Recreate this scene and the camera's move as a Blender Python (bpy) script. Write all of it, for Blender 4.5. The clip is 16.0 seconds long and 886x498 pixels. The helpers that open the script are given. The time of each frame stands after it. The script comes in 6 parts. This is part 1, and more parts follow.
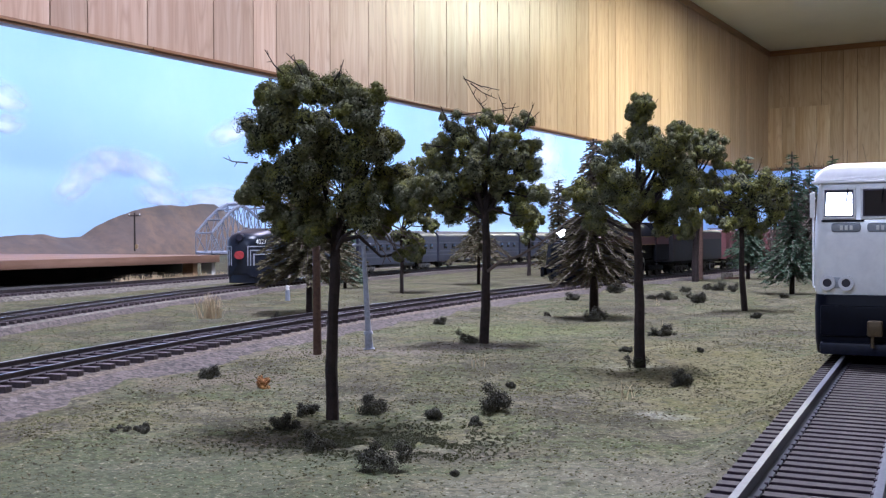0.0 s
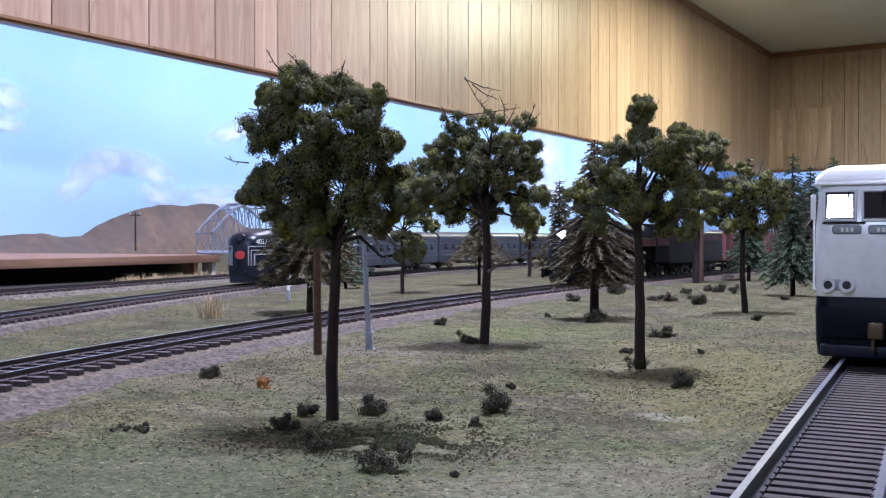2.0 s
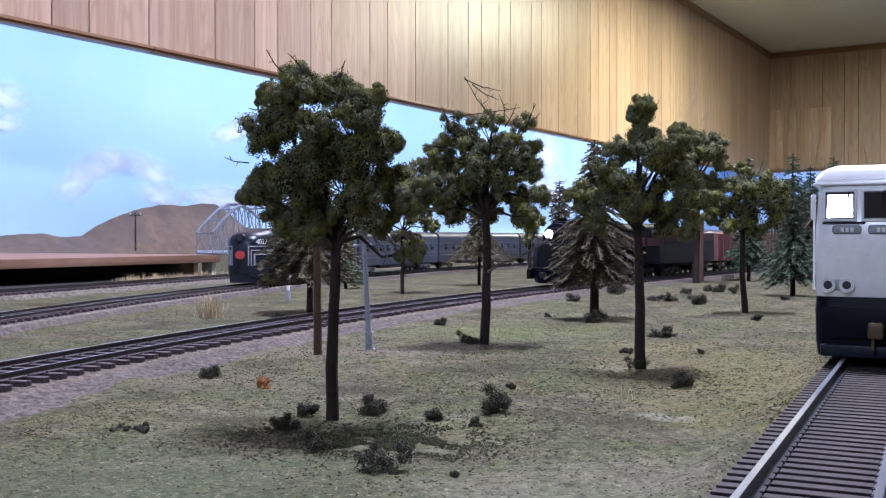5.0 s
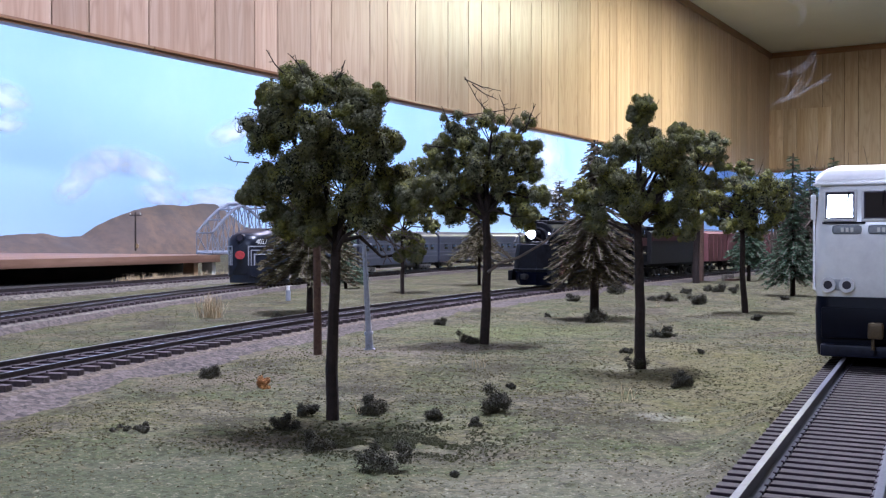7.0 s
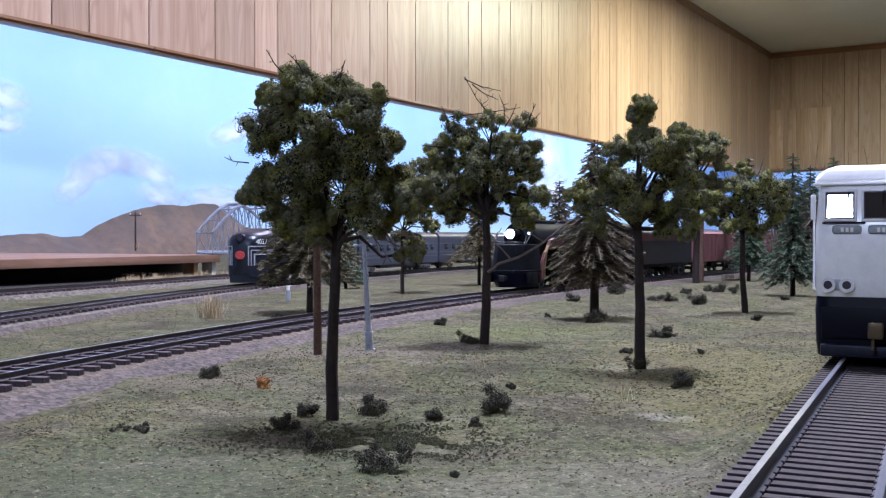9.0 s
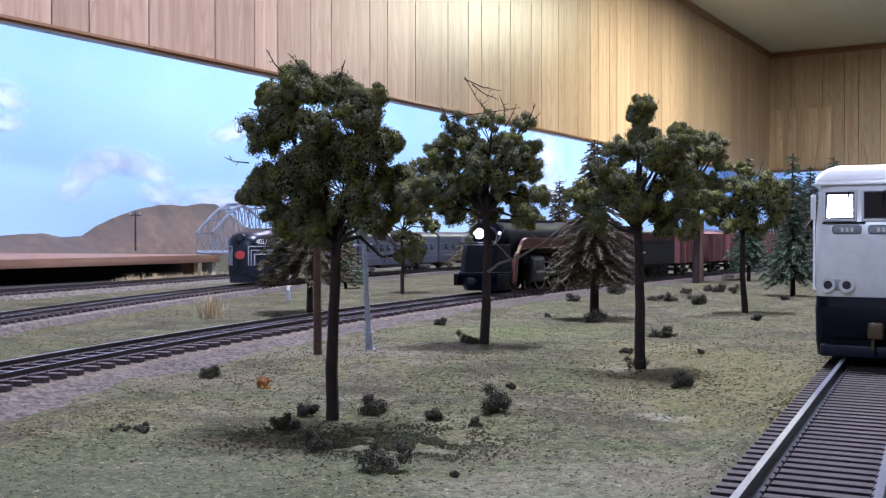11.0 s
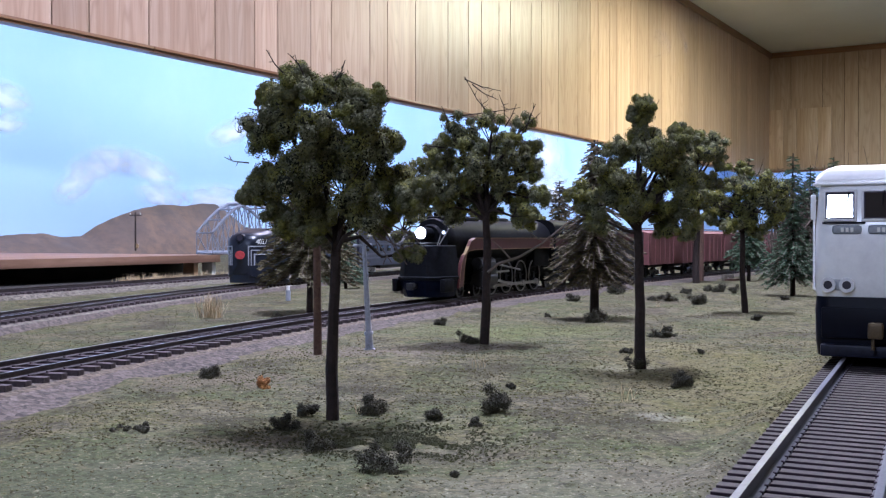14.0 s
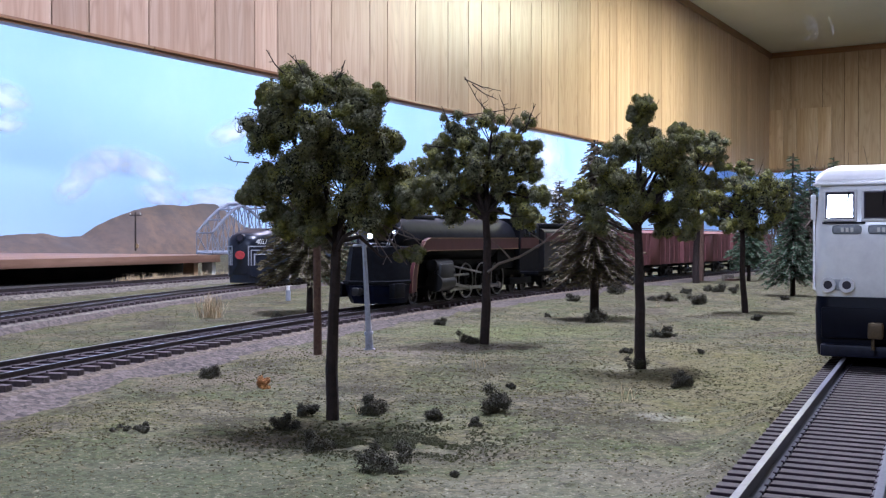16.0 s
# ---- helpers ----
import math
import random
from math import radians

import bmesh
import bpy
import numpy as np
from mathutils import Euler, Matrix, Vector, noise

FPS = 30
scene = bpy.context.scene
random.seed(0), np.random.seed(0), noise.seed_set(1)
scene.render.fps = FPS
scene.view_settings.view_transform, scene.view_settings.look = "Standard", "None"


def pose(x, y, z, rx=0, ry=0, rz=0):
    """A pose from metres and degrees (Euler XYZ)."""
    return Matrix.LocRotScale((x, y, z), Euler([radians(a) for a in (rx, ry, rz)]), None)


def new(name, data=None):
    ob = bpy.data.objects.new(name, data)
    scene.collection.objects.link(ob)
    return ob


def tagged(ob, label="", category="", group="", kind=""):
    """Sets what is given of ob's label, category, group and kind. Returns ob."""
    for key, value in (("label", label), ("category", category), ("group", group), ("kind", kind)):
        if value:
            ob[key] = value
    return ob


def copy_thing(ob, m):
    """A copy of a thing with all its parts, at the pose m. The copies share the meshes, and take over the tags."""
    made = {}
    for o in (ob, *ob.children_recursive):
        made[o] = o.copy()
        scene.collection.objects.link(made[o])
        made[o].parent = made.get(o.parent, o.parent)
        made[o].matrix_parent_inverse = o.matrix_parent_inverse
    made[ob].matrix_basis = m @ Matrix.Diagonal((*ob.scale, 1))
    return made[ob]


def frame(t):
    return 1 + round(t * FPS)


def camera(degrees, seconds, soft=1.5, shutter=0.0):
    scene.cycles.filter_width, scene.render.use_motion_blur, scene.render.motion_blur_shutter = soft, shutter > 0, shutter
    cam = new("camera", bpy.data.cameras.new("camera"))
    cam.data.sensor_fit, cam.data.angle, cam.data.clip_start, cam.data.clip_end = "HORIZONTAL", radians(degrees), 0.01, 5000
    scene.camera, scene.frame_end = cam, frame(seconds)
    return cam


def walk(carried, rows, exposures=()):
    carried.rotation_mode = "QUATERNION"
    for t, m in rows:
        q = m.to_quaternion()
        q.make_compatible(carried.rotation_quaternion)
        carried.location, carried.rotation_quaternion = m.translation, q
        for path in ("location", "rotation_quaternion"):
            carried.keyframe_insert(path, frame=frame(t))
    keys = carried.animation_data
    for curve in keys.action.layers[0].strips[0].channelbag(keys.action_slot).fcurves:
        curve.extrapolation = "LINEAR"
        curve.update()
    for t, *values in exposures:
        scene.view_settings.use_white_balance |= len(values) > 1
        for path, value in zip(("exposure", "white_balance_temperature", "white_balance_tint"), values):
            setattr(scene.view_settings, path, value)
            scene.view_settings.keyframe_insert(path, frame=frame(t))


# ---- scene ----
# ---------------------------------------------------------------- camera
cam = camera(47.07, 16.0, soft=1.3)
EYE = Vector((0.0, 0.0, 0.042))
CAM_ROWS = [
    (0.0, pose(*EYE, 89.36, 0.21, -0.04)),
    (0.5, pose(*EYE, 89.375, 0.12, -0.025)),
    (1.0, pose(*EYE, 89.395, 0, 0)),
    (16.0, pose(*EYE, 89.395, 0, 0)),
]
walk(cam, CAM_ROWS, exposures=[(0.0, 0.0, 5330, 20.5), (16.0, 0.0, 5330, 20.5)])

# ---------------------------------------------------------------- light
world = bpy.data.worlds.new("room_air")
scene.world = world
world.use_nodes = True
world.node_tree.nodes["Background"].inputs[0].default_value = (0.8, 0.85, 1.0, 1)
world.node_tree.nodes["Background"].inputs[1].default_value = 0.01

ROOM = pose(-0.867, 1.99, 0, 0, 0, 58.7)      # x along the long wall, y into it
CEIL = 1.35


def tube_light(x, y, power, colour, sx=1.2, sy=0.3, drop=0.0):
    d = bpy.data.lights.new("fluorescent_light", "AREA")
    d.shape, d.size, d.size_y, d.energy, d.color = "RECTANGLE", sx, sy, power, colour
    ob = new("fluorescent_light", d)
    ob.matrix_world = ROOM @ pose(x, y, CEIL - 0.075 - drop)
    return ob


COOL, WARM = (0.80, 0.89, 1.0), (1.0, 0.93, 0.52)
# (along the wall, off it, power, colour, length, width)
LIGHTS = [(-0.72, -1.56, 45, (0.95, 0.93, 1.0), 0.34, 0.20), (0.6, -0.85, 21, (1.0, 0.86, 0.98), 1.2, 0.3), (3.45, -0.98, 84, WARM, 1.2, 0.3),
          (0.2, -2.6, 5, (0.92, 0.94, 1.0), 0.6, 0.3), (-4.1, -1.80, 64, COOL, 1.2, 0.3), (4.2, -3.4, 8, WARM, 1.2, 0.3, 0.24)]
for lamp in LIGHTS:
    tube_light(*lamp)


# fill lamp facing up from an unseen hung fixture, added to brighten the ceiling
d = bpy.data.lights.new("ceiling_fill_uplight", "AREA")
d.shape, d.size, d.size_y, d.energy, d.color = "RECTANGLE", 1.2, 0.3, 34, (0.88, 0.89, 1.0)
new("ceiling_fill_uplight", d).matrix_world = ROOM @ pose(4.2, -3.4, CEIL - 0.24, 180)


def valance_tube(m, x, power, length=1.9):
    """A strip light hidden behind the panelling, shining on the painted sky."""
    d = bpy.data.lights.new("valance_light", "AREA")
    d.shape, d.size, d.size_y, d.energy, d.color = "RECTANGLE", length, 0.05, power, (0.88, 0.95, 1.0)
    ob = new("valance_light", d)
    ob.matrix_world = m @ pose(x, 0.05, 0.60, 52, 0, 0)


TURN = ROOM @ pose(6.12, 0, 0, 0, 0, -90)
for vx in (-2.6, -0.6, 1.4, 3.4, 5.0):
    valance_tube(ROOM, vx, 8.8)
for vx in (1.0, 3.0):
    valance_tube(TURN, vx, 7)


# ---------------------------------------------------------------- materials
def mat(name, base, rough=0.6, metal=0.0, spec=0.5):
    m = bpy.data.materials.new(name)
    m.use_nodes = True
    b = m.node_tree.nodes["Principled BSDF"]
    b.inputs["Base Color"].default_value = (*base, 1)
    b.inputs["Roughness"].default_value = rough
    b.inputs["Metallic"].default_value = metal
    b.inputs["Specular IOR Level"].default_value = spec
    return m


def nd(m, kind, **props):
    n = m.node_tree.nodes.new(kind)
    for k, v in props.items():
        if k == "blend":
            n.blend_type = v
        elif k == "dtype":
            n.data_type = v
        elif k == "ntype":
            n.noise_dimensions = v
    return n


def ln(m, a, b):
    m.node_tree.links.new(a, b)


def coords(m, scale=(1, 1, 1), which="Object", rot=(0, 0, 0)):
    tc, mp = nd(m, "ShaderNodeTexCoord"), nd(m, "ShaderNodeMapping")
    mp.inputs["Scale"].default_value = scale
    mp.inputs["Rotation"].default_value = rot
    ln(m, tc.outputs[which], mp.inputs[0])
    return mp.outputs[0]


def noise_tex(m, vec, scale, detail=4.0, rough=0.6):
    n = nd(m, "ShaderNodeTexNoise")
    n.inputs["Scale"].default_value, n.inputs["Detail"].default_value, n.inputs["Roughness"].default_value = scale, detail, rough
    ln(m, vec, n.inputs["Vector"])
    return n.outputs["Fac"]


def ramp(m, fac, stops):
    r = nd(m, "ShaderNodeValToRGB")
    els = r.color_ramp.elements
    while len(els) < len(stops):
        els.new(0.5)
    for e, (p, c) in zip(els, stops):
        e.position, e.color = p, (*c, 1)
    ln(m, fac, r.inputs[0])
    return r.outputs[0]


def mix(m, fac, a, b, blend="MIX"):
    x = nd(m, "ShaderNodeMix", dtype="RGBA", blend=blend)
    for sock, v in ((x.inputs[0], fac), (x.inputs[6], a), (x.inputs[7], b)):
        if isinstance(v, (int, float)):
            sock.default_value = v
        elif isinstance(v, tuple):
            sock.default_value = (*v, 1)
        else:
            ln(m, v, sock)
    return x.outputs[2]


def bsdf(m):
    return m.node_tree.nodes["Principled BSDF"]


def colour(m, sock):
    ln(m, sock, bsdf(m).inputs["Base Color"])


def bump(m, fac, strength, dist):
    b = nd(m, "ShaderNodeBump")
    b.inputs["Strength"].default_value, b.inputs["Distance"].default_value = strength, dist
    ln(m, fac, b.inputs["Height"])
    ln(m, b.outputs[0], bsdf(m).inputs["Normal"])


def obj_random(m):
    return nd(m, "ShaderNodeObjectInfo").outputs["Random"]


def isl_random(m):
    return nd(m, "ShaderNodeNewGeometry").outputs["Random Per Island"]


def varied(name, c1, c2, scale, rough=0.7, metal=0.0, bump_d=0.0, c3=None, which="Object", fine=6.0, spec=0.4, grit=0.0):
    """Two-scale mottled surface."""
    m = mat(name, c1, rough, metal, spec)
    v = coords(m, which=which)
    big, small = noise_tex(m, v, scale, 3), noise_tex(m, v, scale * fine, 4, 0.7)
    col = mix(m, ramp(m, big, [(0.35, (0, 0, 0)), (0.65, (1, 1, 1))]), c1, c2)
    lo = c3 or tuple(0.55 * x for x in c1)
    col = mix(m, ramp(m, small, [(0.42, (0, 0, 0)), (0.68, (0.8, 0.8, 0.8))]), col, lo)
    if grit:
        col = grains(m, v, col, grit, 0.45, 1.6)
    colour(m, col)
    if bump_d:
        bump(m, small, 0.6, bump_d)
    return m


def wood(name, stops, grain=(60, 60, 2.2), rough=0.35, by_object=True, spec=0.5, figure=None):
    m = mat(name, stops[1], rough, 0, spec)
    v = coords(m, grain)
    if by_object:
        add = nd(m, "ShaderNodeVectorMath")
        add.operation = "ADD"
        sc = nd(m, "ShaderNodeMath")
        sc.operation = "MULTIPLY"
        sc.inputs[1].default_value = 37.0
        ln(m, obj_random(m), sc.inputs[0])
        ln(m, v, add.inputs[0])
        ln(m, sc.outputs[0], add.inputs[1])
        v = add.outputs[0]
    g = noise_tex(m, v, 1.0, 6, 0.62)
    fine = noise_tex(m, v, 5.0, 3, 0.7)
    col = ramp(m, g, [(0.30, stops[0]), (0.5, stops[1]), (0.70, stops[2])])
    if figure:
        # flat-sawn figure: contour lines of a slow noise stretched along the board
        sl = nd(m, "ShaderNodeVectorMath")
        sl.operation = "MULTIPLY"
        sl.inputs[1].default_value = figure
        ln(m, v, sl.inputs[0])
        pp = nd(m, "ShaderNodeMath")
        pp.operation = "PINGPONG"
        pp.inputs[1].default_value = 0.045
        ln(m, noise_tex(m, sl.outputs[0], 1.0, 2, 0.45), pp.inputs[0])
        up = nd(m, "ShaderNodeMath")
        up.operation = "MULTIPLY"
        up.inputs[1].default_value = 22.0
        ln(m, pp.outputs[0], up.inputs[0])
        col = mix(m, ramp(m, up.outputs[0], [(0.0, (0.55, 0.55, 0.55)), (0.35, (0.12, 0.12, 0.12)), (1.0, (0, 0, 0))]), col, tuple(0.85 * x for x in stops[0]))
    col = mix(m, ramp(m, fine, [(0.5, (0, 0, 0)), (0.75, (0.28, 0.28, 0.28))]), col, tuple(0.65 * x for x in stops[0]))
    if by_object:
        hsv = nd(m, "ShaderNodeHueSaturation")
        mr = nd(m, "ShaderNodeMapRange")
        mr.inputs[3].default_value, mr.inputs[4].default_value = 0.82, 1.12
        ln(m, obj_random(m), mr.inputs[0])
        ln(m, mr.outputs[0], hsv.inputs["Value"])
        ln(m, col, hsv.inputs["Color"])
        col = hsv.outputs[0]
    colour(m, col)
    bump(m, fine, 0.15, 0.0005)
    return m


M_PANEL = wood("wood_panelling", [(0.372, 0.246, 0.160), (0.462, 0.335, 0.230), (0.530, 0.408, 0.298)], grain=(45, 45, 1.6), rough=0.37, figure=(0.30, 0.30, 0.95))
M_GROOVE = mat("panel_groove", (0.10, 0.05, 0.025), 0.7)
M_TRIM = wood("stained_trim", [(0.14, 0.065, 0.03), (0.20, 0.10, 0.045), (0.26, 0.14, 0.06)], grain=(3, 80, 80), rough=0.4, by_object=False)
M_CEIL = varied("ceiling_paint", (0.80, 0.79, 0.80), (0.75, 0.74, 0.75), 3.0, 0.8, bump_d=0.002, c3=(0.72, 0.71, 0.72), fine=40)
M_FLOOR = varied("floor_tile", (0.28, 0.25, 0.22), (0.22, 0.2, 0.18), 4.0, 0.6)
M_PLY = wood("plywood", [(0.30, 0.17, 0.08), (0.42, 0.25, 0.12), (0.50, 0.32, 0.17)], grain=(4, 60, 60), rough=0.6, by_object=False)
M_DECK = wood("brown_board", [(0.12, 0.062, 0.036), (0.20, 0.11, 0.066), (0.28, 0.17, 0.115)], grain=(6, 70, 70), rough=0.6, by_object=False)
# near-black of the sheets that stand for shade under the shelf
M_BLACK = varied("gap_shade_black", (0.012, 0.011, 0.010), (0.02, 0.017, 0.013), 9, 0.9)


def sky_material():
    """Hand-painted sky: pale blue with loose white clouds, paler low down."""
    m = mat("painted_sky", (0.42, 0.66, 0.84), 0.85, 0, 0.2)
    v = coords(m, (1.0, 1.0, 1.0))
    sep = nd(m, "ShaderNodeSeparateXYZ")
    ln(m, v, sep.inputs[0])
    mr = nd(m, "ShaderNodeMapRange")
    mr.inputs[1].default_value, mr.inputs[2].default_value = -0.05, 0.55
    ln(m, sep.outputs[2], mr.inputs[0])
    base = ramp(m, mr.outputs[0], [(0.0, (0.52, 0.70, 0.97)), (0.5, (0.46, 0.65, 0.97)), (1.0, (0.42, 0.61, 0.96))])
    brush = noise_tex(m, v, 6, 5)
    base = mix(m, ramp(m, brush, [(0.45, (0, 0, 0)), (0.75, (0.25, 0.25, 0.25))]), base, (0.6, 0.76, 0.95))
    colour(m, base)
    return m


def cloud_material():
    m = mat("painted_cloud", (0.80, 0.82, 0.84), 0.9, 0, 0.1)
    v = coords(m)
    n = noise_tex(m, v, 7, 5, 0.6)
    colour(m, ramp(m, n, [(0.3, (0.93, 0.94, 0.93)), (0.6, (0.95, 0.95, 0.93))]))
    # soft feathered edge: opacity falls off from the patch's middle
    g = nd(m, "ShaderNodeTexGradient")
    g.gradient_type = "SPHERICAL"
    uv = coords(m, which="Generated")
    mp = nd(m, "ShaderNodeMapping")
    mp.inputs["Location"].default_value, mp.inputs["Scale"].default_value = (-1, -1, 0), (2, 2, 0)
    ln(m, uv, mp.inputs[0])
    ln(m, mp.outputs[0], g.inputs[0])
    mul = nd(m, "ShaderNodeMath")
    mul.operation = "MULTIPLY"
    ln(m, g.outputs["Fac"], mul.inputs[0])
    ln(m, ramp(m, noise_tex(m, v, 2.3, 4, 0.5), [(0.25, (0.25, 0.25, 0.25)), (0.70, (1, 1, 1))]), mul.inputs[1])
    mr = nd(m, "ShaderNodeMapRange")
    mr.inputs[1].default_value, mr.inputs[2].default_value, mr.inputs[4].default_value = 0.03, 0.60, 0.68
    ln(m, mul.outputs[0], mr.inputs[0])
    ln(m, mr.outputs[0], bsdf(m).inputs["Alpha"])
    return m


M_SKY, M_CLOUD = sky_material(), cloud_material()
M_HILL = varied("painted_hill", (0.100, 0.073, 0.060), (0.150, 0.098, 0.068), 9, 0.9, c3=(0.075, 0.060, 0.054), fine=3.2)


def grains(m, v, col, scale, lo, hi):
    """Grain by grain variation of a loose surface."""
    vo = nd(m, "ShaderNodeTexVoronoi")
    vo.inputs["Scale"].default_value = scale
    ln(m, v, vo.inputs["Vector"])
    r = ramp(m, vo.outputs["Color"], [(0.15, (lo, lo, lo)), (0.5, (1, 1, 1)), (0.9, (hi, hi, hi))])
    return mix(m, 1.0, col, r, "MULTIPLY")


def ground_material():
    """Sifted soil with patches of olive and grey-green turf, dusted pale where plaster shows."""
    m = mat("turf_ground", (0.2, 0.19, 0.12), 0.95, 0, 0.1)
    v = coords(m)
    a, b, c, d = noise_tex(m, v, 11, 5, 0.65), noise_tex(m, v, 46, 4), noise_tex(m, v, 330, 4, 0.75), noise_tex(m, v, 1100, 2, 0.7)
    e = noise_tex(m, v, 24, 5, 0.65)
    col = ramp(m, a, [(0.34, (0.063, 0.050, 0.035)), (0.42, (0.086, 0.078, 0.043)), (0.48, (0.061, 0.070, 0.028)), (0.54, (0.099, 0.091, 0.040)), (0.60, (0.065, 0.057, 0.037)), (0.67, (0.049, 0.060, 0.025))])
    col = mix(m, ramp(m, b, [(0.46, (0, 0, 0)), (0.66, (0.75, 0.75, 0.75))]), col, (0.133, 0.122, 0.078))
    col = mix(m, ramp(m, e, [(0.49, (0, 0, 0)), (0.64, (0.85, 0.85, 0.85))]), col, (0.038, 0.032, 0.020))
    col = mix(m, ramp(m, c, [(0.38, (0.8, 0.8, 0.8)), (0.52, (0, 0, 0))]), col, (0.032, 0.029, 0.019))
    # dusty plaster and bare soil patches round some bases
    for px, py, rx, ry, tone, k in ((0.0527, 0.2386, 0.010, 0.006, (0.232, 0.222, 0.176), 0.55), (0.009, 0.398, 0.022, 0.016, (0.193, 0.178, 0.141), 0.7), (0.0624, 0.325, 0.016, 0.010, (0.173, 0.163, 0.127), 0.6),
                                    (-0.032, 0.372, 0.042, 0.024, (0.109, 0.091, 0.068), 0.85), (-0.066, 0.300, 0.030, 0.030, (0.097, 0.081, 0.056), 0.7), (0.03, 0.46, 0.06, 0.05, (0.103, 0.121, 0.039), 0.45), (-0.06, 0.165, 0.09, 0.05, (0.059, 0.067, 0.036), 0.65), (0.085, 0.30, 0.05, 0.13, (0.122, 0.108, 0.038), 0.5),
                                    (0.03, 0.160, 0.05, 0.035, (0.128, 0.121, 0.082), 0.5)):
        mp = nd(m, "ShaderNodeMapping")
        mp.vector_type = "TEXTURE"
        mp.inputs["Location"].default_value, mp.inputs["Scale"].default_value = (px, py, 0), (rx, ry, 1)
        ln(m, v, mp.inputs[0])
        g = nd(m, "ShaderNodeTexGradient")
        g.gradient_type = "SPHERICAL"
        ln(m, mp.outputs[0], g.inputs[0])
        mul = nd(m, "ShaderNodeMath")
        mul.operation = "MULTIPLY"
        ln(m, g.outputs["Fac"], mul.inputs[0])
        ln(m, ramp(m, noise_tex(m, v, 140, 4, 0.7), [(0.36, (0.1, 0.1, 0.1)), (0.62, (2.2, 2.2, 2.2))]), mul.inputs[1])
        col = mix(m, ramp(m, mul.outputs[0], [(0.05, (0, 0, 0)), (0.6, (k, k, k))]), col, tone)
    col = mix(m, ramp(m, d, [(0.58, (0, 0, 0)), (0.72, (0.6, 0.6, 0.6))]), col, (0.283, 0.260, 0.180))
    col = grains(m, v, col, 850, 0.7, 1.2)
    colour(m, col)
    bump(m, c, 0.7, 0.0009)
    return m


M_GROUND = ground_material()
M_BALLAST = varied("brown_ballast", (0.067, 0.053, 0.045), (0.095, 0.076, 0.063), 25, 0.95, bump_d=0.0014, c3=(0.038, 0.030, 0.025), fine=18, grit=800)
M_SHOULDER = varied("tan_roadbed", (0.125, 0.095, 0.066), (0.088, 0.069, 0.047), 22, 0.95, bump_d=0.0022, c3=(0.063, 0.048, 0.034), fine=20, grit=900)
M_GREYBALLAST = varied("grey_ballast", (0.133, 0.116, 0.091), (0.104, 0.092, 0.070), 30, 0.95, bump_d=0.0008, c3=(0.058, 0.049, 0.038), fine=24, grit=700)
M_TIE = varied("tie_brown", (0.056, 0.040, 0.045), (0.084, 0.062, 0.065), 90, 0.7, c3=(0.022, 0.016, 0.019))
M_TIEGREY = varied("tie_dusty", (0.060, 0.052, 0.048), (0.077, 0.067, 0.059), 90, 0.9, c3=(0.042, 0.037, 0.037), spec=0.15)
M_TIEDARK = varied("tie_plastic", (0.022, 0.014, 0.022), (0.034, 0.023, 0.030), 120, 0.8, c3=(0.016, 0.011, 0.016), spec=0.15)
M_UNDERLAY = varied("dark_underlay", (0.016, 0.011, 0.014), (0.026, 0.019, 0.021), 120, 0.95, c3=(0.010, 0.008, 0.010), spec=0.1)
M_RAIL = varied("weathered_rail", (0.055, 0.045, 0.05), (0.085, 0.07, 0.07), 200, 0.45, 0.5)
M_RAILTOP = varied("polished_rail", (0.55, 0.55, 0.58), (0.42, 0.42, 0.46), 150, 0.28, 1.0)
M_NICKEL = varied("nickel_rail", (0.080, 0.080, 0.084), (0.056, 0.056, 0.061), 120, 0.5, 0.5)
M_NICKELTOP = varied("nickel_rail_head", (0.145, 0.149, 0.162), (0.111, 0.115, 0.128), 120, 0.45, 0.6)
M_TRUNK = varied("bark_brown", (0.020, 0.013, 0.011), (0.036, 0.023, 0.019), 120, 0.9, bump_d=0.0006, fine=5)
M_TRUNK2 = varied("bark_redbrown", (0.085, 0.046, 0.032), (0.115, 0.065, 0.043), 120, 0.85, bump_d=0.0004)


def leaf_material(name, cols, rough=0.9, patch_scale=90):
    m = mat(name, cols[1], rough, 0, 0.15)
    r = isl_random(m)
    v = coords(m)
    patch = noise_tex(m, v, patch_scale, 3)
    a = ramp(m, r, [(0.0, cols[0]), (0.5, cols[1]), (1.0, cols[2])])
    b = ramp(m, r, [(0.0, cols[1]), (1.0, cols[3])])
    colour(m, mix(m, ramp(m, patch, [(0.47, (0, 0, 0)), (0.60, (1, 1, 1))]), a, b))
    return m


M_LEAF = leaf_material("foam_foliage", [(0.082, 0.089, 0.045), (0.125, 0.128, 0.069), (0.194, 0.188, 0.120), (0.199, 0.188, 0.053)], patch_scale=150)
M_LEAF2 = leaf_material("yellowish_foliage", [(0.083, 0.089, 0.026), (0.131, 0.132, 0.039), (0.188, 0.185, 0.078), (0.225, 0.211, 0.044)], patch_scale=150)
M_NEEDLE = leaf_material("green_needles", [(0.035, 0.060, 0.040), (0.07, 0.115, 0.07), (0.15, 0.20, 0.13), (0.10, 0.13, 0.075)])
M_DRY = leaf_material("dry_needles", [(0.056, 0.046, 0.025), (0.118, 0.099, 0.055), (0.236, 0.205, 0.121), (0.099, 0.099, 0.047)])
M_BUSH = leaf_material("dark_bush", [(0.022, 0.021, 0.015), (0.042, 0.040, 0.028), (0.085, 0.080, 0.058), (0.070, 0.064, 0.038)])
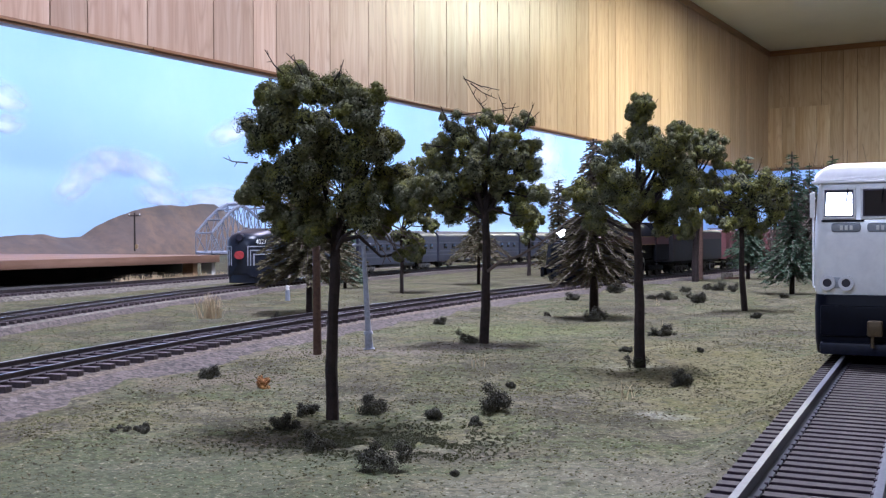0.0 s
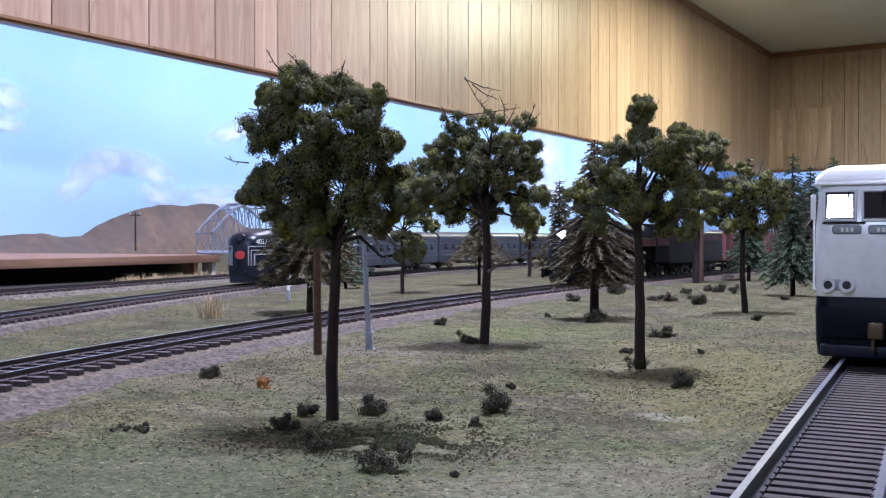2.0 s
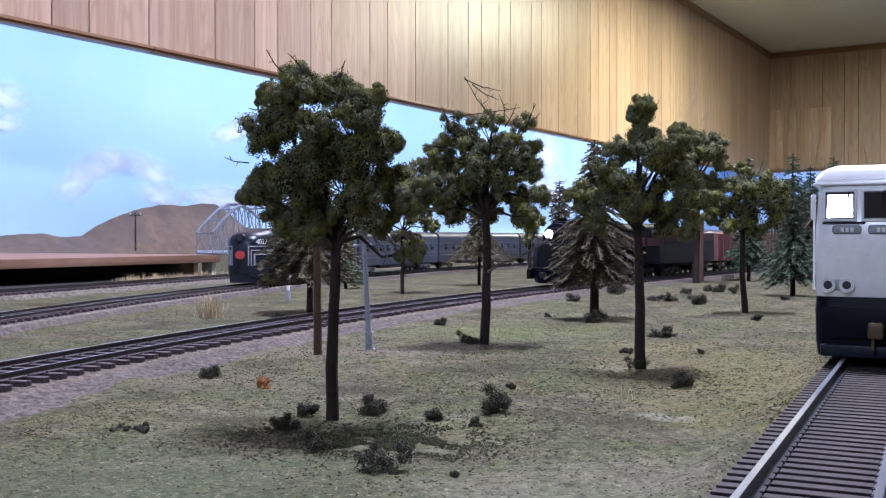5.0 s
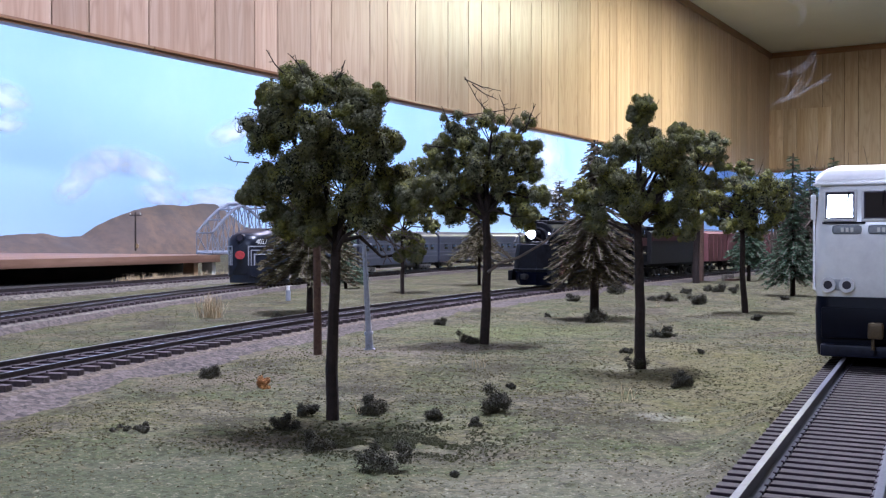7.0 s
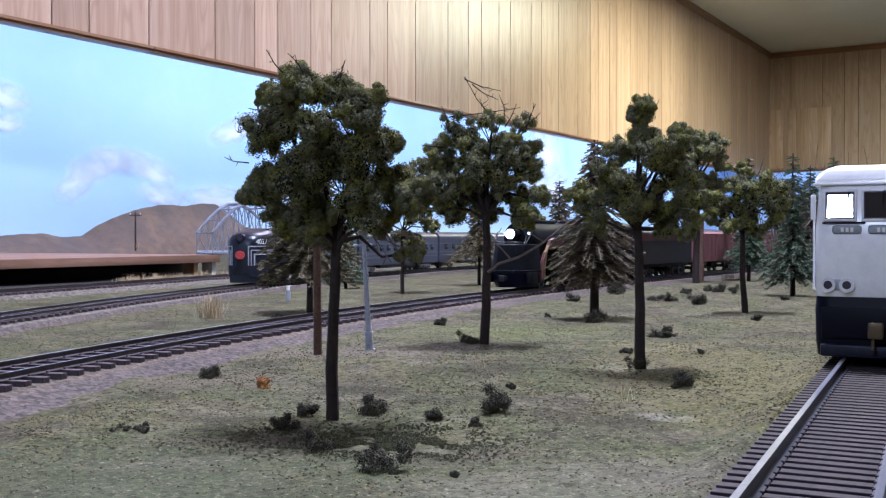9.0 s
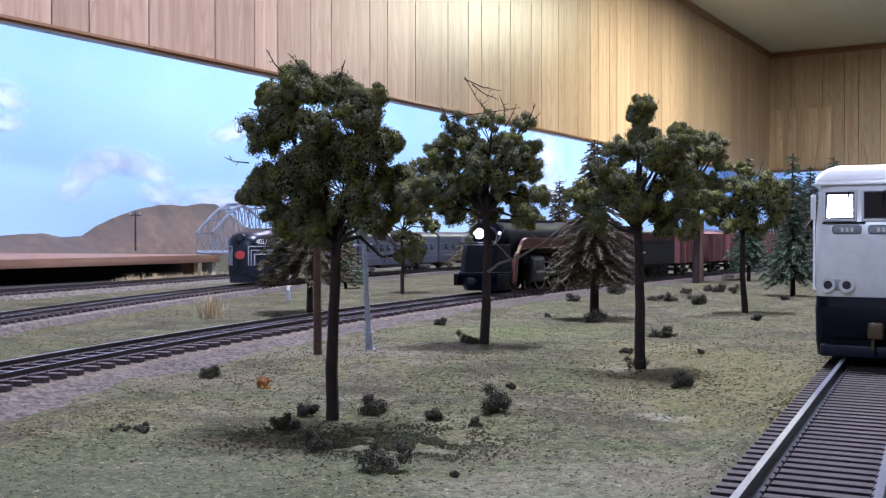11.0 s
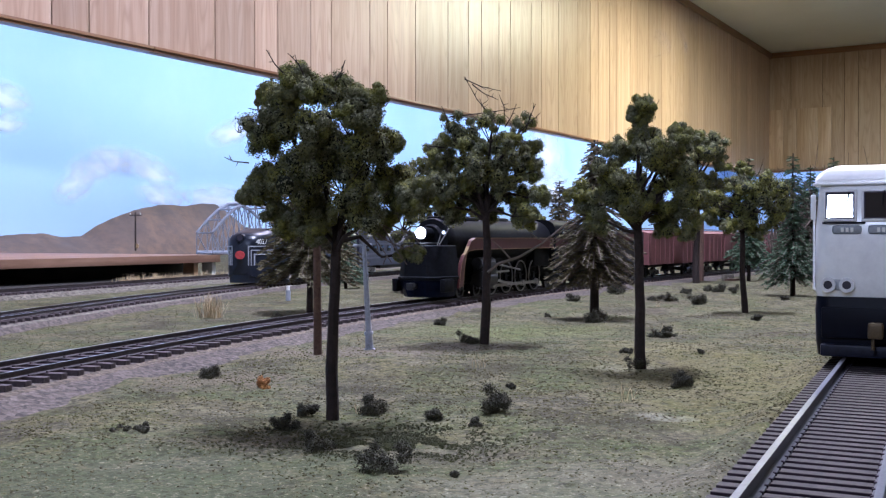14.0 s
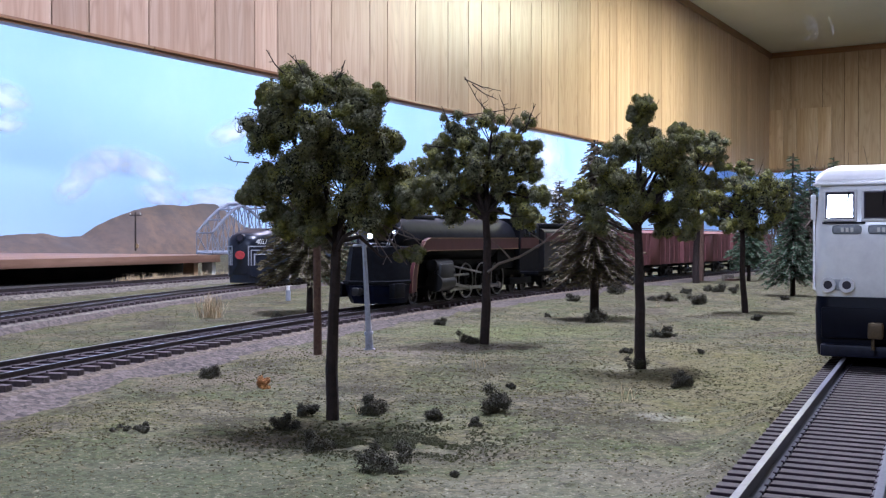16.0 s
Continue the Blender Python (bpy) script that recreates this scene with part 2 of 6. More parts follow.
M_TURF = leaf_material("turf_crumbs", [(0.046, 0.039, 0.022), (0.074, 0.065, 0.032), (0.116, 0.103, 0.054), (0.072, 0.076, 0.023)], patch_scale=28)
M_TWIG = varied("grey_twig", (0.16, 0.125, 0.10), (0.11, 0.085, 0.07), 200, 0.9)
M_STRAW = varied("straw", (0.50, 0.40, 0.24), (0.40, 0.31, 0.18), 200, 0.9)


# ---------------------------------------------------------------- mesh helpers
def link(name, bm, material, parent=None, label="", smooth=True):
    me = bpy.data.meshes.new(name)
    bm.to_mesh(me)
    bm.free()
    return link_mesh(name, me, material, parent, label, smooth)


def link_mesh(name, me, material, parent=None, label="", smooth=False):
    for mm in (material if isinstance(material, (list, tuple)) else [material]):
        me.materials.append(mm)
    if smooth:
        me.polygons.foreach_set("use_smooth", [True] * len(me.polygons))
        me.set_sharp_from_angle(angle=radians(32))
    ob = new(name, me)
    if parent:
        ob.parent = parent
    if label:
        tagged(ob, label)
    return ob


part = link


def empty(name, m, label, category, group="", kind=""):
    ob = new(name)
    ob.empty_display_size = 0.01
    ob.matrix_world = m
    return tagged(ob, label, category, group, kind)


def box(bm, x0, x1, y0, y1, z0, z1, bev=0.0, mi=0):
    r = bmesh.ops.create_cube(bm, size=1.0, matrix=Matrix.Translation(((x0 + x1) / 2, (y0 + y1) / 2, (z0 + z1) / 2)) @ Matrix.Diagonal((x1 - x0, y1 - y0, z1 - z0, 1)))
    fs = {f for v in r["verts"] for f in v.link_faces}
    for f in fs:
        f.material_index = mi
    if bev:
        es = list({e for v in r["verts"] for e in v.link_edges})
        bmesh.ops.bevel(bm, geom=es, offset=bev, segments=2, profile=0.6, affect="EDGES", material=-1)
    return bm


def boxed(*a, **k):
    return box(bmesh.new(), *a, **k)


def cyl(bm, p0, p1, r0, r1=None, n=12, caps=True):
    p0, p1 = Vector(p0), Vector(p1)
    d = p1 - p0
    m = Matrix.Translation((p0 + p1) / 2) @ d.to_track_quat("Z", "Y").to_matrix().to_4x4()
    bmesh.ops.create_cone(bm, cap_ends=caps, segments=n, radius1=r0, radius2=r0 if r1 is None else r1, depth=d.length, matrix=m)
    return bm


def pydata(name, verts, faces):
    me = bpy.data.meshes.new(name)
    me.from_pydata([tuple(v) for v in verts], [], [tuple(f) for f in faces])
    me.update()
    return me


def sweep(profile, path, closed=True):
    """A profile [(across, up)] carried along a path of (x, y, z, heading), heading as a unit (dx, dy)."""
    vs, fs, n = [], [], len(profile)
    for x, y, z, (dx, dy) in path:
        for a, u in profile:
            vs.append((x + a * dy, y - a * dx, z + u))
    for i in range(len(path) - 1):
        for j in range(n if closed else n - 1):
            k = (j + 1) % n
            fs.append((i * n + j, i * n + k, (i + 1) * n + k, (i + 1) * n + j))
    return vs, fs


def leaf_cloud(centres, radii, per, size, rng, flat=1.0):
    """Many small crossed flakes on the shells of given blobs: vertices and triangles as arrays."""
    c = np.repeat(np.asarray(centres), per, axis=0)
    r = np.repeat(np.asarray(radii), per)
    d = rng.normal(size=(len(c), 3))
    d /= np.linalg.norm(d, axis=1)[:, None]
    d[:, 2] *= flat
    p = c + d * (r * (0.55 + 0.72 * rng.random(len(c)) ** 1.5))[:, None]
    out = d + 0.32 * rng.normal(size=d.shape)          # flakes face outwards, unevenly
    u = np.cross(out, rng.normal(size=d.shape))
    u /= np.linalg.norm(u, axis=1)[:, None] + 1e-9
    w = np.cross(out, u)
    w /= np.linalg.norm(w, axis=1)[:, None] + 1e-9
    s = (size * (0.6 + 0.8 * rng.random(len(c))))[:, None]
    vs = np.stack([p - u * s, p + u * s * 0.3 + w * s * 0.8, p + u * s, p + u * s * 0.1 - w * s * 0.8], 1).reshape(-1, 3)
    i = np.arange(len(c)) * 4
    fs = np.stack([i, i + 1, i + 2, i + 3], 1)
    return vs, fs


ICO = bmesh.new()
bmesh.ops.create_icosphere(ICO, subdivisions=2, radius=1.0)
ICO_V = np.array([v.co[:] for v in ICO.verts])
ICO_F = np.array([[v.index for v in f.verts] for f in ICO.faces])
ICO.free()


def cores(centres, radii, rng):
    """Lumpy cores of the foam clumps: vertices and triangles."""
    c, r = np.asarray(centres), np.asarray(radii)
    jit = 0.45 + 0.35 * rng.random((len(c), len(ICO_V)))
    vs = (c[:, None, :] + ICO_V[None] * (jit * r[:, None])[:, :, None]).reshape(-1, 3)
    fs = (ICO_F[None] + (np.arange(len(c)) * len(ICO_V))[:, None, None]).reshape(-1, 3)
    return vs, fs


def quads_mesh(name, vs, fs):
    me = bpy.data.meshes.new(name)
    n, k = len(fs), fs.shape[1]
    me.vertices.add(len(vs))
    me.vertices.foreach_set("co", np.ascontiguousarray(vs, dtype=np.float32).ravel())
    me.loops.add(n * k)
    me.loops.foreach_set("vertex_index", np.ascontiguousarray(fs, dtype=np.int32).ravel())
    me.polygons.add(n)
    me.polygons.foreach_set("loop_start", np.arange(n, dtype=np.int32) * k)
    me.update(calc_edges=True)
    return me


def limb(bm, pts, r0, r1, n=8):
    """A tapered, jointed limb through pts."""
    rings = []
    m = len(pts)
    for i, p in enumerate(pts):
        p = Vector(p)
        d = (Vector(pts[min(i + 1, m - 1)]) - Vector(pts[max(i - 1, 0)])).normalized()
        ax = d.cross(Vector((0.2, 1, 0.1)) if abs(d.y) < 0.9 else Vector((1, 0, 0.1))).normalized()
        ay = d.cross(ax)
        r = r0 + (r1 - r0) * i / (m - 1)
        rings.append([bm.verts.new(p + ax * (r * math.cos(a) * (1 + 0.10 * math.sin(3 * a + i))) + ay * (r * math.sin(a)))
                      for a in (2 * math.pi * k / n for k in range(n))])
    for a, b in zip(rings, rings[1:]):
        for k in range(n):
            bm.faces.new((a[k], a[(k + 1) % n], b[(k + 1) % n], b[k]))
    bm.faces.new(rings[-1])
    bm.faces.new(rings[0][::-1])
    return bm


# ---------------------------------------------------------------- room
def plank_row(parent, m, x0, x1, z0, z1, widths, first):
    """Grooved panelling: planks as pieces on one wall, in the wall's own frame."""
    x, i = first, 0
    meshes = {}
    while x < x1:
        w = widths[i % len(widths)]
        a, b = max(x, x0), min(x + w, x1)
        if b - a > 0.02:
            key = round(b - a, 3)
            if key not in meshes:
                bm = boxed(0.0018, key - 0.0018, -0.005, 0.0, 0, z1 - z0, bev=0.0006)
                me = bpy.data.meshes.new("plank")
                bm.to_mesh(me)
                bm.free()
                me.materials.append(M_PANEL)
                meshes[key] = me
            ob = new("plank", meshes[key])
            ob.parent = parent
            ob.matrix_local = m @ Matrix.Translation((a, 0, z0))
        x += w
        i += 1


WIDTHS = [0.094, 0.166, 0.211, 0.143, 0.090, 0.138, 0.093, 0.187]
LONG_WIDTHS = WIDTHS * 6 + [0.093, 0.158, 0.202, 0.138, 0.093, 0.132, 0.092, 0.174] + [0.091, 0.160, 0.196, 0.136, 0.090, 0.132, 0.090, 0.172] * 4
VAL, VAL2 = 0.476, 0.519
X_END, X_BACK, Y_FRONT = 6.12, -5.4, -4.6


def wall_slab(name, m, x0, x1, y0, y1, z0, z1, material, label):
    ob = link(name, boxed(x0, x1, y0, y1, z0, z1), material)
    ob.matrix_world = m
    return tagged(ob, label, "wall", kind="structure")


def build_room():
    val = wall_slab("wall_north", ROOM, X_BACK, X_END + 0.02, 0.0, 0.02, VAL, CEIL, M_GROOVE, "dark-grooved wood panelling over the painted sky backdrop")
    plank_row(val, Matrix(), X_BACK, X_END, VAL + 0.002, CEIL - 0.002, LONG_WIDTHS, 0.118 - 1.122 * 5)
    end = wall_slab("wall_east", TURN, 0.0, 4.6, 0.0, 0.02, VAL2, CEIL, M_GROOVE, "shaded wood panelling on the end wall")
    plank_row(end, Matrix(), 0.0, 4.6, VAL2 + 0.002, CEIL - 0.002, WIDTHS, -0.11)
    wall_slab("wall_south", ROOM, X_BACK, X_END, Y_FRONT - 0.05, Y_FRONT, -1.1, CEIL, M_PANEL, "wood panelled wall")
    wall_slab("wall_west", ROOM, X_BACK - 0.05, X_BACK, Y_FRONT, 0.5, -1.1, CEIL, M_PANEL, "wood panelled wall")
    c = link("ceiling", boxed(X_BACK - 0.05, X_END + 0.5, Y_FRONT - 0.05, 0.5, CEIL, CEIL + 0.03), M_CEIL)
    c.matrix_world = ROOM
    tagged(c, "off-white painted ceiling", "ceiling", kind="structure")
    f = link("floor", boxed(X_BACK - 0.05, X_END + 0.5, Y_FRONT - 0.05, 0.5, -1.13, -1.1), M_FLOOR)
    f.matrix_world = ROOM
    tagged(f, "grey floor of the room", "floor", kind="structure")
    # crown strips and the moulding under the panelling
    for m, x0, x1 in ((ROOM, X_BACK, X_END - 0.022), (TURN, 0.0, 4.6)):
        bm = bmesh.new()
        box(bm, x0, x1, -0.022, -0.0065, CEIL - 0.040, CEIL - 0.001, 0.006)
        t = link("trim", bm, M_TRIM)
        t.matrix_world = m
        tagged(t, "dark stained crown moulding along the ceiling", "moulding", kind="structure")
    for x0, x1 in ((X_BACK, 0.384), (0.386, 2.83), (2.832, X_END - 0.02)):
        bm = bmesh.new()
        box(bm, x0, x1, -0.016, 0.022, VAL - 0.006, VAL + 0.0015, 0.0012)
        box(bm, x0, x1, -0.011, 0.018, VAL - 0.0115, VAL - 0.0062, 0.001)
        t = link("trim", bm, M_TRIM)
        t.matrix_world = ROOM
        tagged(t, "brown edge moulding under the wood panelling", "moulding", kind="structure")
    b = link("trim", boxed(0.02, 4.6, -0.016, 0.022, VAL2 - 0.014, VAL2, 0.002), M_TRIM)
    b.matrix_world = TURN
    tagged(b, "dark edge moulding under the end wall panelling", "moulding", kind="structure")
    board = empty("access_panel", TURN, "lighter wood panel board fixed on the end wall", "board")
    for x0, x1 in ((-0.02, 0.10), (0.101, 0.19), (0.191, 0.33), (0.331, 0.42)):
        part("plank", boxed(x0, x1, -0.018, -0.008, 0.53, 0.945, 0.002), M_PANEL, board)
    # painted backdrop
    sky = link("backdrop", boxed(X_BACK, X_END + 0.45, 0.45, 0.47, -0.4, 1.28), M_SKY)
    sky.matrix_world = ROOM
    tagged(sky, "hand-painted pale blue sky backdrop", "backdrop", kind="structure")
    sky2 = link("backdrop", boxed(-0.45, 4.6, 0.45, 0.47, -0.4, 1.28), M_SKY)
    sky2.matrix_world = TURN
    tagged(sky2, "hand-painted pale blue sky backdrop on the end wall", "backdrop", kind="structure")


def light_fixture(x, y, hw, hd, drop):
    """A ceiling batten with a bright diffuser, above the picture."""
    ob = empty("ceiling_light", ROOM @ pose(x, y, CEIL - drop), "white fluorescent ceiling light fixture", "ceiling light", "ceiling lights")
    part("housing", boxed(-hw - 0.02, hw + 0.02, -hd - 0.01, hd + 0.01, -0.05, -0.001, 0.006), M_CEIL, ob)
    if drop:
        for sx in (-0.4, 0.4):
            part("hanger", cyl(bmesh.new(), (sx, 0, -0.002), (sx, 0, drop), 0.004, n=8), M_CEIL, ob)
    part("diffuser", boxed(-hw, hw, -hd, hd, -0.068, -0.0505, 0.004), M_DIFF, ob)


M_DIFF = mat("lit_diffuser", (0.9, 0.9, 0.9), 0.4)
bsdf(M_DIFF).inputs["Emission Color"].default_value = (1, 0.97, 0.9, 1)
bsdf(M_DIFF).inputs["Emission Strength"].default_value = 4.0
build_room()
for lx, ly, _, _, lw, ld, *hung in LIGHTS:
    light_fixture(lx, ly, lw / 2, ld / 2, sum(hung))


def cloud(x, z, w, h, tilt=0.0):
    """One painted cloud: a lobed patch a hair in front of the sky."""
    bm = bmesh.new()
    bmesh.ops.create_grid(bm, x_segments=1, y_segments=1, size=0.5)
    ob = link("backdrop_cloud", bm, M_CLOUD)
    ob.matrix_world = ROOM @ pose(x, 0.446, z, 90, tilt, 0) @ Matrix.Diagonal((w, h, 1, 1))
    return tagged(ob, "soft white painted cloud on the sky backdrop", "painted cloud", kind="structure")


# ---------------------------------------------------------------- tracks: plan curves
def mid_x(y):
    return -0.130 * y ** 3 + 0.5125 * y * y - 0.00169 * y - 0.16005 if y < 1.3 else -0.130 * 2.197 + 0.5125 * 1.69 - 0.0022 - 0.16005 + (y - 1.3) * 0.672


def third_x(y):
    return 0.204 * y * y - 0.1164 * y - 0.2284


def fourth_x(y):
    return -0.345 + (y - 0.774) * 0.31


def plan(fx, y0, y1, step=0.006):
    pts, y = [], y0
    while y < y1:
        dx = (fx(y + 0.002) - fx(y - 0.002)) / 0.004
        n = math.hypot(dx, 1)
        pts.append((fx(y), y, 0.0, (dx / n, 1 / n)))
        y += step / n
    return pts


MID = plan(mid_x, 0.02, 1.9)
THIRD = plan(third_x, 0.1, 2.1)
FOURTH = plan(fourth_x, 0.1, 2.0)
RDIR = Vector((0.438, 0.899, 0)).normalized()
RIGHT0 = Vector((0.0473, 0.1334, 0))
NEAR = [(*(RIGHT0 + RDIR * s)[:2], 0.0, (RDIR.x, RDIR.y)) for s in (0.006 * k for k in range(-40, 150))]


def lift(path, z):
    return [(x, y, z, d) for x, y, _, d in path]


RAIL_PROFILE = [(-0.0010, 0), (0.0010, 0), (0.0010, 0.0002), (0.0002, 0.0005), (0.0002, 0.0014), (0.0004, 0.0016), (0.0004, 0.0020),
                (-0.0004, 0.0020), (-0.0004, 0.0016), (-0.0002, 0.0014), (-0.0002, 0.0005), (-0.0010, 0.0002)]


def track(name, label, path, base, top, tie_l, tie_mat, rail_mat, top_mat, pitch, near, bed=None, half_w=0.0014, tie_h=0.0020, rail=1.0, dusty=None):
    """One line of track: rails with bright heads, separate sleepers, spike heads, an optional raised bed."""
    tr = empty(name, Matrix(), label, "railway track", "model railway tracks", "structure")
    rail_h = 0.0020 * rail
    for side in (-1, 1):
        shifted = [(x + side * 0.00875 * dy, y - side * 0.00875 * dx, top - rail_h, (dx, dy)) for x, y, _, (dx, dy) in path]
        vs, fs = sweep([(a * rail, u * rail) for a, u in RAIL_PROFILE], shifted)
        me = pydata("rail", vs, fs)
        ob = link_mesh("rail", me, [rail_mat, top_mat], tr)
        for i, p in enumerate(me.polygons):
            if i % 12 == 6:
                p.material_index = 1
    total, acc, ties = 0.0, 0.0, []
    for (x, y, _, d), (x2, y2, _, _) in zip(path, path[1:]):
        seg = math.hypot(x2 - x, y2 - y)
        while acc <= total + seg:
            f = (acc - total) / seg
            ties.append((x + (x2 - x) * f, y + (y2 - y) * f, d))
            acc += pitch
        total += seg
    tz = top - rail_h - tie_h
    bm = boxed(-tie_l / 2, tie_l / 2, -half_w, half_w, 0, tie_h, 0.0002)
    me = bpy.data.meshes.new("tie")
    bm.to_mesh(me)
    bm.free()
    me.materials.append(tie_mat)
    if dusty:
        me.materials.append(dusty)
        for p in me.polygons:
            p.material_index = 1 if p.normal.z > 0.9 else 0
    me2 = bpy.data.meshes.new("spike")
    bm = bmesh.new()
    for sx in (-1, 1):
        for o in (-0.0013, 0.0013):
            box(bm, sx * 0.00875 + o - 0.0003, sx * 0.00875 + o + 0.0003, -0.0004, 0.0004, tie_h, tie_h + 0.0005)
    bm.to_mesh(me2)
    bm.free()
    me2.materials.append(tie_mat)
    rest_v, rest_f, rng = [], [], random.Random(7)
    src_v = [v.co.copy() for v in me.vertices]
    src_f = [tuple(p.vertices) for p in me.polygons]
    for x, y, (dx, dy) in ties:
        m = Matrix.Translation((x, y, tz)) @ Matrix.Rotation(math.atan2(dy, dx) - math.pi / 2 + rng.uniform(-0.012, 0.012), 4, "Z")
        if near[0] < y < near[1]:
            ob = new("tie", me)
            ob.parent = tr
            ob.matrix_local = m
            sp = new("spike", me2)
            sp.parent = ob
        else:
            k = len(rest_v)
            rest_v += [m @ v for v in src_v]
            rest_f += [tuple(i + k for i in f) for f in src_f]
    if rest_v:
        tagged(link_mesh("tie_row", pydata("tie_row", rest_v, rest_f), dusty or tie_mat, tr), kind="stuff")
    if bed:
        half, foot, bed_mat, sh_mat = bed
        prof = [(-foot, base - 0.003), (-half - 0.0025, tz - 0.0002), (-half + 0.001, tz + 0.0004), (half - 0.001, tz + 0.0004), (half + 0.0025, tz - 0.0002), (foot, base - 0.003)]
        vs, fs = sweep(prof, lift(path, 0.0), closed=False)
        vs = [(x, y, z + 0.0004 * noise.noise((x * 300, y * 300, 5))) for x, y, z in vs]
        me = pydata("roadbed", vs, fs)
        ob = link_mesh("roadbed", me, [bed_mat, sh_mat], tr, "sloping ballast bed under the sleepers")
        for i, p in enumerate(me.polygons):
            if i % 5 in (1, 3):
                p.material_index = 1
    return tr


MID_TOP, THIRD_TOP, NEAR_TOP = 0.0062, 0.002, 0.007


# ---------------------------------------------------------------- ground
def smooth(a, b, x):
    t = min(1.0, max(0.0, (x - a) / (b - a)))
    return t * t * (3 - 2 * t)


def ground_z(x, y):
    z = -0.0050 * smooth(0.012, 0.045, mid_x(min(max(y, -0.2), 3)) - x) if y < 3 else -0.005
    q = Vector((x, y, 0)) - RIGHT0
    off = abs(q.x * RDIR.y - q.y * RDIR.x)
    z += 0.0030 * smooth(0.0146, 0.0160, off) * (1 - smooth(0.0165, 0.028, off)) * (1 - smooth(0.9, 1.1, y))
    fall = smooth(0.0, 0.02, mid_x(min(max(y, 0), 1.8)) - x)
    n = 0.0015 * noise.noise((x * 22, y * 22, 0)) + 0.0008 * noise.noise((x * 75, y * 75, 3)) + 0.00035 * noise.noise((x * 210, y * 210, 6))
    return z + n * smooth(0.012, 0.03, off) * (1 - 0.4 * fall)


def build_ground():
    """One sheet to the walls: fine where the camera stands, coarse further off."""
    xs = sorted(set(list(np.round(np.linspace(-0.30, 0.36, 221), 4)) + list(np.round(np.linspace(-2.0, -0.33, 24), 3)) + list(np.round(np.linspace(0.40, 4.2, 40), 3))))
    ys = sorted(set(list(np.round(np.linspace(0.05, 1.0, 317), 4)) + list(np.round(np.linspace(-0.45, 0.03, 10), 3)) + list(np.round(np.linspace(1.02, 2.0, 50), 3)) + list(np.round(np.linspace(2.1, 7.2, 26), 2))))
    vs = [(x, y, ground_z(x, y)) for y in ys for x in xs]
    n = len(xs)
    inv = ROOM.inverted()
    fs = []
    for j in range(len(ys) - 1):
        for i in range(n - 1):
            q = inv @ Vector((xs[i], ys[j], 0))
            if q.y < 0.43 and q.x < X_END + 0.4:
                fs.append((j * n + i, j * n + i + 1, (j + 1) * n + i + 1, (j + 1) * n + i))
    g = link_mesh("ground", pydata("ground", vs, fs), M_GROUND, smooth=True)
    tagged(g, "model ground of olive turf, sifted soil and dusty patches", "ground", kind="structure")
    base = link("layout_table", boxed(-0.42, 4.1, -0.42, 1.2, -0.12, -0.012), M_PLY)
    tagged(base, "plywood table carrying the model landscape", "table")
    for lx, ly in ((-0.38, -0.38), (4.0, -0.38), (-0.38, 1.1), (4.0, 1.1)):
        part("leg", boxed(lx, lx + 0.07, ly, ly + 0.07, -1.1, -0.12), M_PLY, base)


def crumbs():
    """Scattered turf crumbs and grit over the near ground."""
    rng = np.random.default_rng(5)
    y = 0.10 + 0.80 * rng.random(190000) ** 1.8
    x = (rng.random(len(y)) - 0.49) * y * 1.04
    q = np.stack([x - RIGHT0.x, y - RIGHT0.y], 1)
    mid = np.array([mid_x(v) for v in y])
    keep = (np.abs(q[:, 0] * RDIR.y - q[:, 1] * RDIR.x) > 0.0140) & (np.abs(x - mid) > 0.034)
    p = [(u, v, ground_z(u, v)) for u, v in zip(x[keep], y[keep]) if noise.noise((u * 30, v * 30, 9)) + 0.75 > rng.random()]
    p = np.array(p)
    p = p[rng.random(len(p)) < np.clip((p[:, 1] - 0.10) / 0.15, 0.15, 1.0)][:105000]
    r = (0.00016 + 0.00040 * rng.random(len(p)) ** 3) * np.clip(p[:, 1] / 0.26, 0.55, 1) + 0.0002 * np.clip(p[:, 1] - 0.3, 0, 1)
    t = np.array([(1, 1, 1), (-1, -1, 1), (-1, 1, -1), (1, -1, -1)]) * 0.75
    t[:, 2] *= 0.6
    spin = rng.random(len(p)) * 6.28
    c, s_ = np.cos(spin)[:, None], np.sin(spin)[:, None]
    k = t[None] * (0.6 + 0.8 * rng.random((len(p), 4, 3)))
    rot = np.stack([k[:, :, 0] * c - k[:, :, 1] * s_, k[:, :, 0] * s_ + k[:, :, 1] * c, k[:, :, 2]], 2)
    vs = (p[:, None] + rot * r[:, None, None]).reshape(-1, 3)
    f = np.array([(0, 1, 2), (0, 3, 1), (0, 2, 3), (1, 3, 2)])
    fs = (f[None] + (np.arange(len(p)) * 4)[:, None, None]).reshape(-1, 3)
    ob = link_mesh("turf", quads_mesh("turf", vs, fs), M_TURF)
    tagged(ob, "coarse turf crumbs and grit strewn over the ground", "turf", kind="stuff")


build_ground()
crumbs()
track("track_middle", "raised brown model railway track on a ballast bed", MID, 0.0, MID_TOP, 0.0310, M_TIE, M_RAIL, M_RAILTOP, 0.0080, (0.24, 0.9), (0.0165, 0.040, M_BALLAST, M_SHOULDER))
track("track_rear", "model railway track carrying the dark streamlined train", THIRD, -0.005, THIRD_TOP, 0.0285, M_TIE, M_RAIL, M_RAILTOP, 0.0080, (0.48, 0.85), (0.0165, 0.026, M_BALLAST, M_GREYBALLAST))
